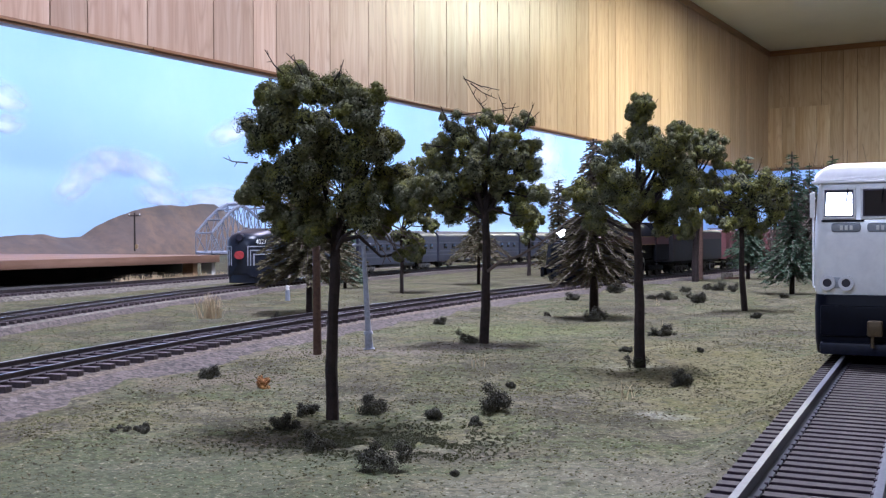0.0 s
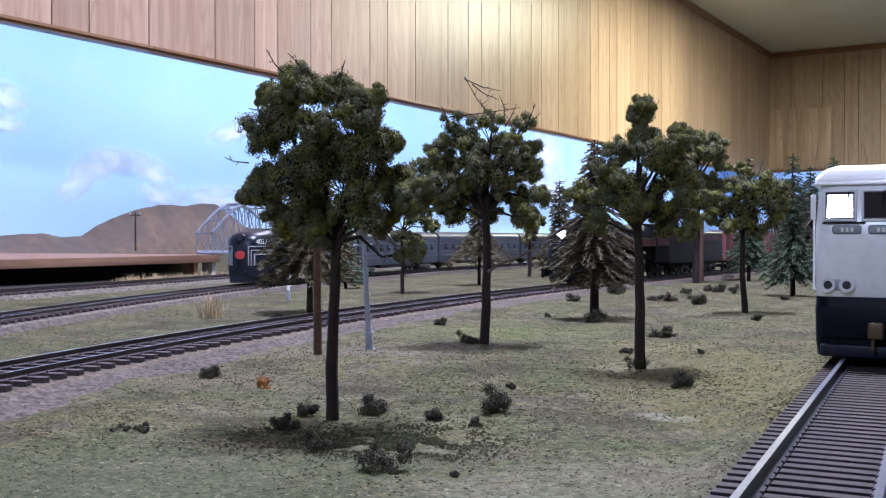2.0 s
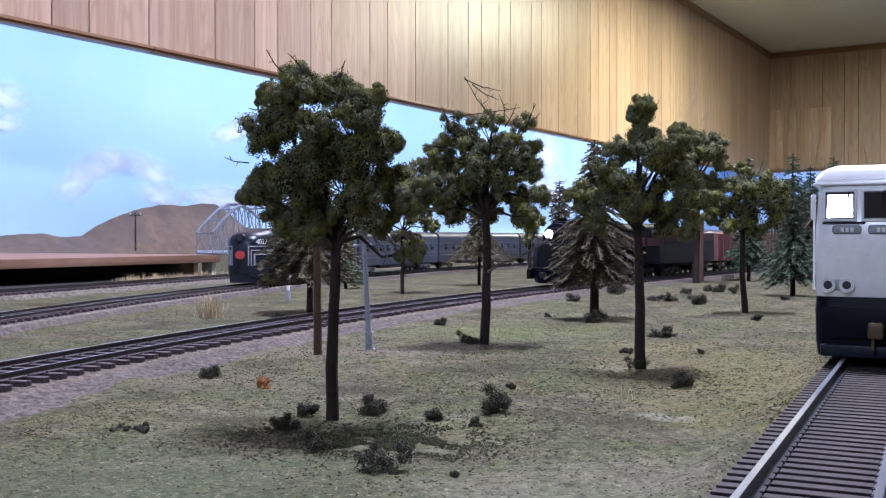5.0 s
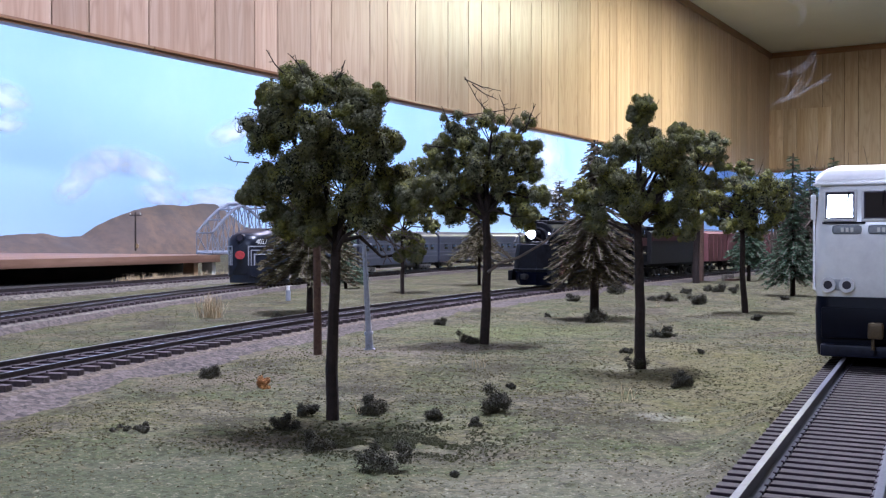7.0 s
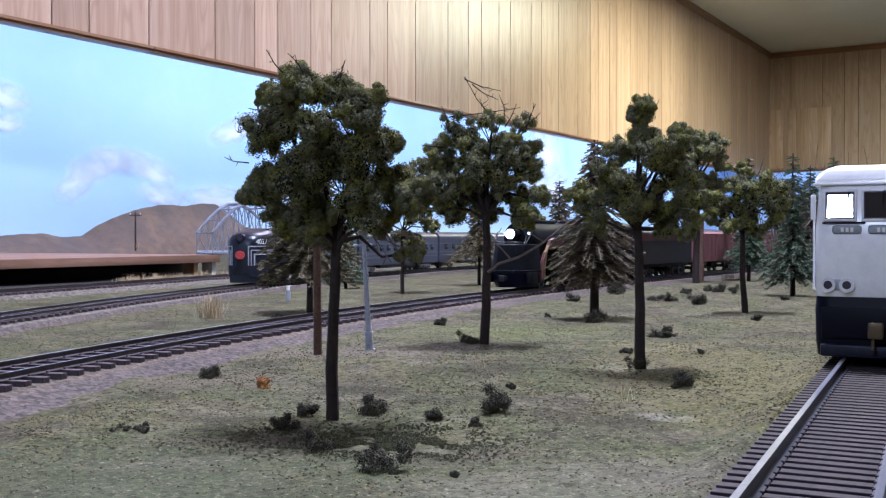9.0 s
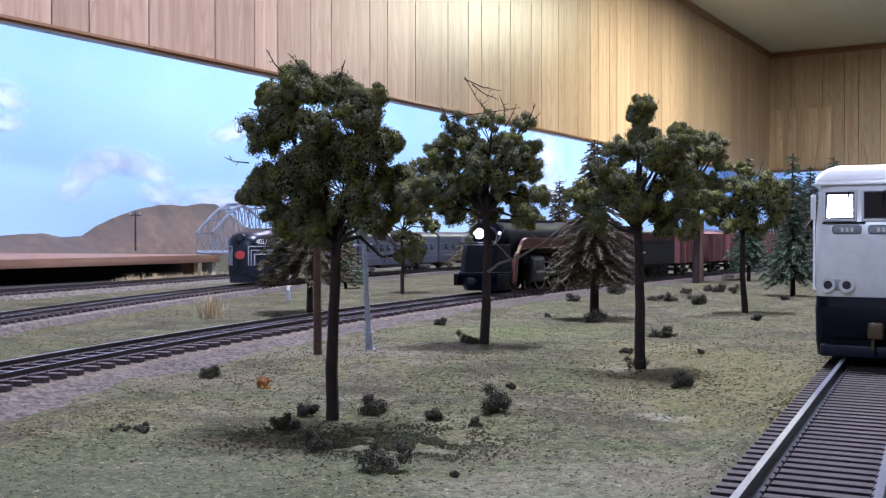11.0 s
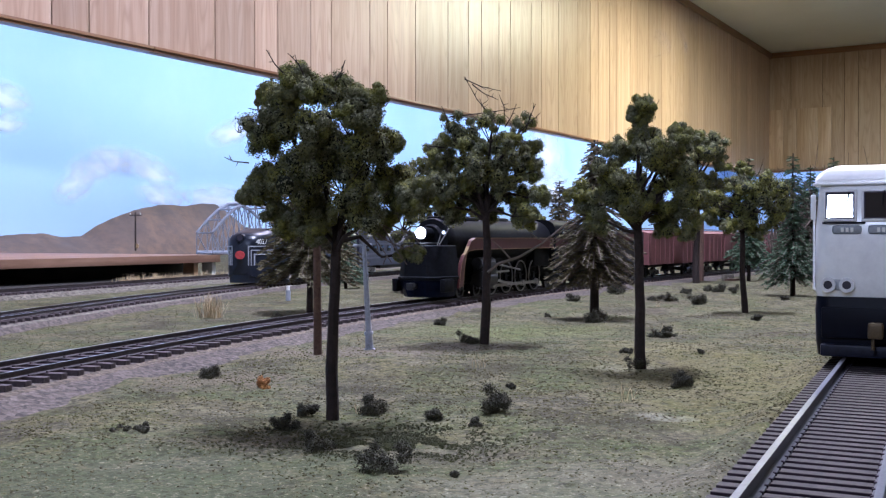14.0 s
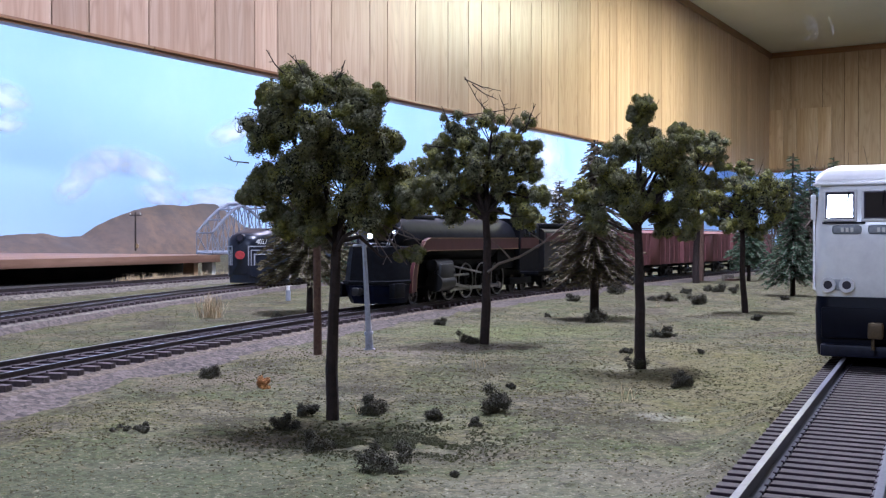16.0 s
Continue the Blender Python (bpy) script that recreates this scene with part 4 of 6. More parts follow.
M_BUMPER = varied("bumper_bluegrey", (0.009, 0.010, 0.022), (0.013, 0.015, 0.030), 60, 0.45, spec=0.2)
M_GREYBAND = varied("grey_stripe", (0.34, 0.36, 0.40), (0.28, 0.30, 0.34), 50, 0.4)
M_DIESEL = varied("diesel_dark_grey", (0.010, 0.013, 0.022), (0.014, 0.018, 0.028), 40, 0.30, spec=0.35)
M_COACH = varied("coach_grey", (0.035, 0.038, 0.058), (0.045, 0.048, 0.070), 40, 0.38)
M_COACHBELT = varied("coach_light_belt", (0.10, 0.105, 0.13), (0.085, 0.09, 0.115), 40, 0.4)
M_SILVER = varied("silver_trucks", (0.45, 0.46, 0.48), (0.36, 0.37, 0.39), 80, 0.45, 0.3)
M_RED = varied("red_emblem", (0.55, 0.06, 0.06), (0.45, 0.05, 0.05), 80, 0.5)
M_LETTER = mat("white_lettering", (0.75, 0.75, 0.72), 0.6)
M_BRASS = varied("brass_coupler", (0.11, 0.075, 0.035), (0.08, 0.055, 0.028), 200, 0.5, 0.4)
M_GLASS = mat("dark_window", (0.012, 0.013, 0.017), 0.08, 0, 0.35)
M_GASKET = varied("gasket_grey", (0.060, 0.050, 0.085), (0.080, 0.068, 0.105), 200, 0.7)
M_CABGLASS = mat("windscreen", (0.55, 0.57, 0.62), 0.03, 0.9, 0.8)


def glow(name, c, strength):
    m = mat(name, c, 0.4)
    bsdf(m).inputs["Emission Color"].default_value = (*c, 1)
    bsdf(m).inputs["Emission Strength"].default_value = strength
    return m


M_LAMP = glow("headlight_lit", (0.95, 0.95, 1.0), 40.0)
M_MARKER = glow("class_lamp_lit", (0.8, 0.85, 1.0), 3.0)
M_LENS = mat("lamp_lens_dark", (0.03, 0.03, 0.05), 0.1, 0, 0.8)
M_CHROME = mat("chrome_bezel", (0.62, 0.63, 0.68), 0.35, 0.6)


def loft(rings, close_ends=True):
    """Skin between rings of equal length."""
    bm = bmesh.new()
    vs = [[bm.verts.new(p) for p in r] for r in rings]
    n = len(rings[0])
    for a, b in zip(vs, vs[1:]):
        for k in range(n):
            bm.faces.new((a[k], a[(k + 1) % n], b[(k + 1) % n], b[k]))
    if close_ends:
        bm.faces.new(vs[0][::-1])
        bm.faces.new(vs[-1])
    bmesh.ops.recalc_face_normals(bm, faces=bm.faces[:])
    return bm


def hull_ring(x, w, z0, z1, shoulder, n=8, lower=0.0):
    """A car-body section: straight sides, rounded shoulders."""
    h = w / 2
    pts = [(x, -h + lower, z0), (x, -h, z0 + max(lower, 0.0006)), (x, -h, z1 - shoulder)]
    for i in range(1, n):
        a = math.pi / 2 * i / n
        pts.append((x, -h + shoulder * 1.5 * (1 - math.cos(a)), z1 - shoulder + shoulder * math.sin(a)))
    pts.append((x, -h + shoulder * 1.5, z1))
    return pts + [(p[0], -p[1], p[2]) for p in reversed(pts)]


def disc_wheel(r, w, spokes=0, flange=True):
    """A wheel about the y axis: tyre with flange, spokes or web, hub."""
    bm = bmesh.new()
    n = 28
    prof = [(r * 0.82, -w / 2), (r, -w / 2), (r, w / 2 * 0.6), (r * 1.06 if flange else r, w / 2 * 0.7), (r * 1.06 if flange else r, w / 2), (r * 0.82, w / 2)]
    rings = [[bm.verts.new((a * math.cos(t), b, a * math.sin(t))) for a, b in prof] for t in (2 * math.pi * k / n for k in range(n))]
    for k in range(n):
        for j in range(len(prof)):
            a, b = rings[k], rings[(k + 1) % n]
            bm.faces.new((a[j], a[(j + 1) % 6], b[(j + 1) % 6], b[j]))
    cyl(bm, (0, -w * 0.6, 0), (0, w * 0.6, 0), r * 0.22, n=12)
    if spokes:
        for k in range(spokes):
            t = 2 * math.pi * k / spokes
            d = Vector((math.cos(t), 0, math.sin(t)))
            cyl(bm, d * r * 0.18, d * r * 0.86, r * 0.055, r * 0.045, 5)
        for s in (-0.55, -0.3, 0, 0.3, 0.55):          # counterweight
            d = Vector((math.cos(s), 0, math.sin(s)))
            cyl(bm, d * r * 0.62 + Vector((0, -w * 0.3, 0)), d * r * 0.62 + Vector((0, w * 0.3, 0)), r * 0.2, n=8)
        cyl(bm, (-r * 0.45, -w * 0.8, 0), (-r * 0.45, w * 0.8, 0), r * 0.14, n=8)
    else:
        cyl(bm, (0, -w * 0.2, 0), (0, w * 0.2, 0), r * 0.84, n=20)
    return bm


def truck(parent, x, axles, r, mat_frame, length, ymax=0.0125):
    """A bogie: two side frames with boxes, a bolster, and wheels."""
    bm = bmesh.new()
    box(bm, x - 0.002, x + 0.002, -ymax, ymax, r * 0.8, r * 1.5)
    for s in (-1, 1):
        box(bm, x - length / 2, x + length / 2, s * ymax - 0.0008, s * ymax + 0.0008, r * 0.9, r * 1.45, 0.0004)
        for k in range(axles):
            ax = x + length * (k / (axles - 1) - 0.5) * 0.8
            box(bm, ax - 0.0018, ax + 0.0018, s * ymax - 0.0014, s * ymax + 0.0014, r * 0.55, r * 1.35, 0.0004)
            if k:
                cyl(bm, (ax - length * 0.4 / (axles - 1), s * (ymax + 0.001), r * 0.5), (ax - length * 0.4 / (axles - 1), s * (ymax + 0.001), r * 1.2), 0.0012, n=8)
    tk = part("truck", bm, mat_frame, parent)
    me = None
    for k in range(axles):
        ax = x + length * (k / (axles - 1) - 0.5) * 0.8
        for s in (-1, 1):
            if me is None:
                ob = part("wheel", disc_wheel(r, 0.0022), M_GUNMETAL, tk)
                me = ob.data
            else:
                ob = new("wheel", me)
                ob.parent = tk
            ob.matrix_local = pose(ax, s * 0.0088, r, 0, 0, 0 if s < 0 else 180)
    return tk


# ---------------------------------------------------------------- steam locomotive (x forward, nose at 0, z from rail top)
def steam_locomotive():
    ob = empty("steam_locomotive", Matrix(), "black semi-streamlined steam locomotive with maroon skirt and lit headlight", "locomotive")
    # shrouded pilot with bevelled corners, narrower at the foot
    def pr(z, w, nose, back=-0.0245):
        h = w / 2
        return [(back, -h, z), (-0.013 + nose, -h, z), (-0.006 + nose, -h * 0.86, z), (nose, -h * 0.45, z), (nose, h * 0.45, z), (-0.006 + nose, h * 0.86, z), (-0.013 + nose, h, z), (back, h, z)]
    part("pilot_apron", loft([pr(0.0020, 0.027, -0.0030), pr(0.0055, 0.029, -0.0015), pr(0.0115, 0.0310, 0)]), M_LOCOBLUE, ob, "dark blue-black front apron")
    part("pilot_shroud", loft([pr(0.0118, 0.0322, 0.0008), pr(0.0135, 0.0325, 0.0008), pr(0.0140, 0.0312, -0.0004), pr(0.024, 0.0300, -0.0015), pr(0.0312, 0.0285, -0.003), pr(0.0318, 0.0270, -0.0038)]), M_LOCO, ob)
    part("step", boxed(-0.016, -0.004, -0.0172, -0.0140, 0.0050, 0.0125, 0.0006), M_LOCO, ob)
    part("step", boxed(-0.016, -0.004, 0.0140, 0.0172, 0.0050, 0.0125, 0.0006), M_LOCO, ob)
    bm = bmesh.new()
    for s in (-1, 1):
        cyl(bm, (-0.004, s * 0.0125, 0.0318), (-0.012, s * 0.0115, 0.0405), 0.0003, n=6)
        cyl(bm, (-0.006, s * 0.0125, 0.0318), (-0.020, s * 0.0128, 0.0430), 0.0003, n=6)
    cyl(bm, (-0.0035, -0.0125, 0.0330), (-0.0035, 0.0125, 0.0330), 0.0003, n=6)
    part("handrail", bm, M_GUNMETAL, ob)
    cp = cyl(bmesh.new(), (-0.002, 0, 0.0085), (0.004, 0, 0.0085), 0.0016, n=8)
    box(cp, 0.003, 0.0062, -0.0022, 0.0022, 0.0065, 0.0105, 0.0005)
    part("coupler", cp, M_GUNMETAL, ob)
    # boiler in a smooth casing
    n = 32
    rings = []
    for x, r, zc in ((-0.0200, 0.0085, 0.0365), (-0.0205, 0.0112, 0.0360), (-0.0225, 0.0122, 0.0355), (-0.028, 0.0126, 0.0350), (-0.110, 0.0132, 0.0345), (-0.178, 0.0138, 0.0345)):
        rings.append([(x, r * math.cos(2 * math.pi * k / n), zc + r * math.sin(2 * math.pi * k / n)) for k in range(n)])
    part("boiler", loft(rings), M_LOCO, ob)
    part("smokebox_door", cyl(bmesh.new(), (-0.0199, 0, 0.0365), (-0.0182, 0, 0.0365), 0.0078, 0.0066, n=24), M_LOCO, ob)
    bm = bmesh.new()
    box(bm, -0.075, -0.024, -0.0055, 0.0055, 0.0455, 0.0490, 0.0016)
    box(bm, -0.125, -0.085, -0.0042, 0.0042, 0.0450, 0.0492, 0.0018)
    part("casing", bm, M_LOCO, ob, "low smooth casing along the boiler top")
    part("smokestack", cyl(bmesh.new(), (-0.031, 0, 0.048), (-0.031, 0, 0.0512), 0.0034, 0.0038, n=16), M_LOCO, ob)
    hl = part("headlight", cyl(bmesh.new(), (-0.0190, 0, 0.0388), (-0.0075, 0, 0.0388), 0.0030, 0.0036, n=20), M_LOCO, ob)
    part("lens", cyl(bmesh.new(), (-0.0076, 0, 0.0388), (-0.0070, 0, 0.0388), 0.0033, 0.0030, n=20), M_LAMP, hl, "bright white lit lens")
    for s in (-1, 1):
        c = part("class_lamp", cyl(bmesh.new(), (-0.0225, s * 0.0092, 0.0392), (-0.0185, s * 0.0092, 0.0392), 0.0012, n=10), M_LOCO, ob)
        part("lens", cyl(bmesh.new(), (-0.0186, s * 0.0092, 0.0392), (-0.0181, s * 0.0092, 0.0392), 0.0009, n=10), M_MARKER, c)
    # skirts that sweep down behind the pilot
    for s in (-1, 1):
        y = s * 0.0150
        run = [(-0.0280, 0.0070, -1.45), (-0.0290, 0.0150, -1.45), (-0.0310, 0.0220, -1.25), (-0.0345, 0.0275, -0.95), (-0.0400, 0.0312, -0.45), (-0.0475, 0.0325, 0.0), (-0.1770, 0.0325, 0.0)]
        for nm, half, th, mt in (("skirt", 0.0036, 0.0010, M_MAROON), ("skirt_line", 0.00018, 0.0011, M_GOLD)):
            for off in ((0,) if nm == "skirt" else (-0.0034, 0.0034)):
                r2 = []
                for x, z, a in run:
                    nx, nz = -math.sin(-a), math.cos(-a)
                    hw = half if abs(a) < 0.9 else half * 0.75
                    o = off if abs(a) < 0.9 else off * 0.75
                    cx, cz = x + nx * o, z + nz * o
                    r2.append([(cx + nx * hw, y - th, cz + nz * hw), (cx + nx * hw, y + th, cz + nz * hw), (cx - nx * hw, y + th, cz - nz * hw), (cx - nx * hw, y - th, cz - nz * hw)])
                part(nm, loft(r2), mt, ob, "maroon running-board skirt" if nm == "skirt" else "thin gold edge line")
        part("running_board", boxed(-0.177, -0.052, min(y, s * 0.010), max(y, s * 0.010), 0.0338, 0.0350, 0.0002), M_LOCO, ob)
    # frame, cylinders, cab, firebox
    part("frame", boxed(-0.205, -0.026, -0.0062, 0.0062, 0.0085, 0.0250, 0.001), M_LOCO, ob)
    part("firebox", boxed(-0.182, -0.150, -0.0125, 0.0125, 0.0160, 0.0330, 0.002), M_LOCO, ob)
    for s in (-1, 1):
        bm = bmesh.new()
        cyl(bm, (-0.0740, s * 0.0138, 0.0110), (-0.0560, s * 0.0138, 0.0110), 0.0052, n=20)
        cyl(bm, (-0.0755, s * 0.0132, 0.0205), (-0.0545, s * 0.0132, 0.0205), 0.0036, n=16)
        box(bm, -0.0735, -0.0565, s * 0.0138 - 0.0044, s * 0.0138 + 0.0044, 0.011, 0.0215, 0.0012)
        part("cylinder", bm, M_GUNMETAL, ob, "grey valve and cylinder block")
        part("crosshead_guide", boxed(-0.1000, -0.0740, s * 0.0145 - 0.0008, s * 0.0145 + 0.0008, 0.0140, 0.0152, 0.0002), M_STEEL, ob)
        part("valve_rod", cyl(bmesh.new(), (-0.0755, s * 0.0150, 0.0200), (-0.1180, s * 0.0150, 0.0150), 0.0006, n=6), M_STEEL, ob)
    cab = part("cab", loft([hull_ring(-0.178, 0.0330, 0.0150, 0.0490, 0.0060), hull_ring(-0.214, 0.0330, 0.0150, 0.0490, 0.0060)]), M_LOCO, ob)
    for s in (-1, 1):
        part("cab_panel", boxed(-0.213, -0.180, s * 0.0166 - 0.0003, s * 0.0166 + 0.0003, 0.0290, 0.0362), M_MAROON, cab, "maroon panel below the cab window")
        for x in (-0.190, -0.203):
            part("window", boxed(x - 0.0045, x + 0.0045, s * 0.0166 - 0.0003, s * 0.0166 + 0.0003, 0.0372, 0.0430, 0.0002), M_GLASS, cab)
    # small wheels
    tk = part("truck", boxed(-0.066, -0.032, -0.0050, 0.0050, 0.0040, 0.0078, 0.0008), M_LOCO, ob, "leading truck")
    for x in (-0.038, -0.061):
        for s in (-1, 1):
            w = part("wheel", disc_wheel(0.0052, 0.0024, 8), M_GUNMETAL, tk)
            w.matrix_local = pose(x, s * 0.0088, 0.0052)
    tk = part("truck", boxed(-0.212, -0.172, -0.0120, 0.0120, 0.0050, 0.0095, 0.0010), M_LOCO, ob, "trailing truck")
    for x in (-0.180, -0.200):
        for s in (-1, 1):
            w = part("wheel", disc_wheel(0.0056, 0.0024), M_GUNMETAL, tk)
            w.matrix_local = pose(x, s * 0.0088, 0.0056)
    wheels, me = [], None
    for x in DRIVERS:
        for s in (-1, 1):
            if me is None:
                w = part("driving_wheel", disc_wheel(DR, 0.0026, 14), [M_LOCO], ob)
                me = w.data
            else:
                w = new("driving_wheel", me)
                w.parent = ob
            w.matrix_local = pose(x, s * 0.0092, DR)
            wheels.append((w, x, s))
            rim = part("tyre", ring_bm(DR * 0.93, DR * 1.0, 0.0004), M_STEEL, w, "bright worn tyre edge")
            rim.matrix_local = pose(0, s * 0.0015, 0)
    rods = []
    for s in (-1, 1):
        bm = bmesh.new()
        box(bm, DRIVERS[-1] - DRIVERS[0] - 0.001, 0.001, -0.0006, 0.0006, -0.0010, 0.0010, 0.0003)
        for x in DRIVERS:
            cyl(bm, (x - DRIVERS[0], -0.001, 0), (x - DRIVERS[0], 0.001, 0), 0.0020, n=12)
        rods.append((part("side_rod", bm, M_STEEL, ob, "polished coupling rod"), s, "side"))
        bm = bmesh.new()
        box(bm, -0.0005, 0.0400, -0.0005, 0.0005, -0.0009, 0.0009, 0.0003)
        cyl(bm, (0, -0.0008, 0), (0, 0.0008, 0), 0.0017, n=12)
        cyl(bm, (0.0395, -0.0008, 0), (0.0395, 0.0008, 0), 0.0016, n=12)
        rods.append((part("main_rod", bm, M_STEEL, ob, "polished main rod"), s, "main"))
    return ob, wheels, rods


def ring_bm(r0, r1, w, n=28):
    bm = bmesh.new()
    prof = [(r0, -w), (r1, -w), (r1, w), (r0, w)]
    rr = [[bm.verts.new((a * math.cos(t), b, a * math.sin(t))) for a, b in prof] for t in (2 * math.pi * k / n for k in range(n))]
    for k in range(n):
        for j in range(4):
            bm.faces.new((rr[k][j], rr[k][(j + 1) % 4], rr[(k + 1) % n][(j + 1) % 4], rr[(k + 1) % n][j]))
    return bm


DR, DRIVERS = 0.0105, (-0.081, -0.105, -0.129, -0.153)


def tender():
    L = 0.150
    ob = empty("tender", Matrix(), "dark grey steam locomotive tender with maroon side panels", "tender")
    part("tank", loft([hull_ring(0, 0.0335, 0.0125, 0.0425, 0.0030), hull_ring(-L, 0.0335, 0.0125, 0.0425, 0.0030)]), M_TENDER, ob)
    for s in (-1, 1):
        part("panel", boxed(-L + 0.003, -0.003, s * 0.0169 - 0.0002, s * 0.0169 + 0.0002, 0.0335, 0.0395), M_MAROON, ob, "maroon side panel")
    part("underframe", boxed(-L - 0.002, 0.002, -0.0130, 0.0130, 0.0095, 0.0123, 0.0005), M_LOCO, ob)
    part("coal_bunker", boxed(-0.075, -0.004, -0.0135, 0.0135, 0.0425, 0.0465, 0.0015), M_LOCO, ob)
    truck(ob, -0.032, 3, 0.0054, M_GUNMETAL, 0.042)
    truck(ob, -0.118, 3, 0.0054, M_GUNMETAL, 0.042)
    return ob


def boxcar(label):
    L = 0.146
    ob = empty("boxcar", Matrix(), label, "boxcar", "boxcars behind the steam locomotive")
    body = loft([[(x, -0.0168, 0.0118), (x, -0.0168, 0.0405), (x, 0, 0.0438), (x, 0.0168, 0.0405), (x, 0.0168, 0.0118)] for x in (0, -L)])
    part("body", body, M_OXIDE, ob)
    part("roofwalk", boxed(-L, 0, -0.0035, 0.0035, 0.0446, 0.0452), M_OXIDE, ob)
    for s in (-1, 1):
        d = part("door", boxed(-L / 2 - 0.0110, -L / 2 + 0.0110, s * 0.0174 - 0.0005, s * 0.0174 + 0.0005, 0.0130, 0.0395, 0.0003), M_OXIDE, ob, "sliding side door")
        part("door_track", boxed(-L / 2 - 0.024, -L / 2 + 0.013, s * 0.0176 - 0.0006, s * 0.0176 + 0.0006, 0.0394, 0.0402), M_OXIDE, d)
        for k in range(12):
            x = -0.004 - k * (L - 0.008) / 11
            if abs(x + L / 2) > 0.013:
                part("rib", boxed(x - 0.0005, x + 0.0005, s * 0.0170 - 0.0003, s * 0.0170 + 0.0003, 0.0120, 0.0402), M_OXIDE, ob)
        bm = bmesh.new()
        for k in range(4):
            cyl(bm, (-0.0012, s * 0.0174, 0.015 + k * 0.006), (-0.0058, s * 0.0174, 0.015 + k * 0.006), 0.0003, n=5)
        part("ladder", bm, M_OXIDE, ob)
    part("underframe", boxed(-L - 0.003, 0.003, -0.0040, 0.0040, 0.0085, 0.0116, 0.0005), M_LOCO, ob)
    part("brake_tank", cyl(bmesh.new(), (-0.070, 0.006, 0.0085), (-0.088, 0.006, 0.0085), 0.0030, n=12), M_LOCO, ob)
    truck(ob, -0.022, 2, 0.0048, M_GUNMETAL, 0.024)
    truck(ob, -L + 0.022, 2, 0.0048, M_GUNMETAL, 0.024)
    return ob


# ---------------------------------------------------------------- parked streamlined train
def text_part(name, body, size, m, material, parent, label=""):
    cu = bpy.data.curves.new(name, "FONT")
    cu.body, cu.size, cu.extrude = body, size, 0.00006
    cu.align_x, cu.align_y = "CENTER", "CENTER"
    tmp = bpy.data.objects.new(name, cu)
    scene.collection.objects.link(tmp)
    bpy.context.view_layer.update()
    me = bpy.data.meshes.new_from_object(tmp.evaluated_get(bpy.context.evaluated_depsgraph_get()))
    bpy.data.objects.remove(tmp)
    ob = link_mesh(name, me, material, parent, label)
    ob.matrix_local = m
    return ob


def nose_x(y):
    """How far back the bulldog nose lies at that half-width."""
    return float(np.interp(y, (0.0, 0.007, 0.0105, 0.01375, 0.016, 0.017, 0.01725), (0.0, 0.0, -0.0012, -0.0045, -0.010, -0.017, -0.0215)))


def part_stripe(vs, fs, parent):
    ob = link_mesh("stripe", pydata("stripe", vs, fs), M_GREYBAND, parent)
    sol = ob.modifiers.new("thickness", "SOLIDIFY")
    sol.thickness = 0.00025


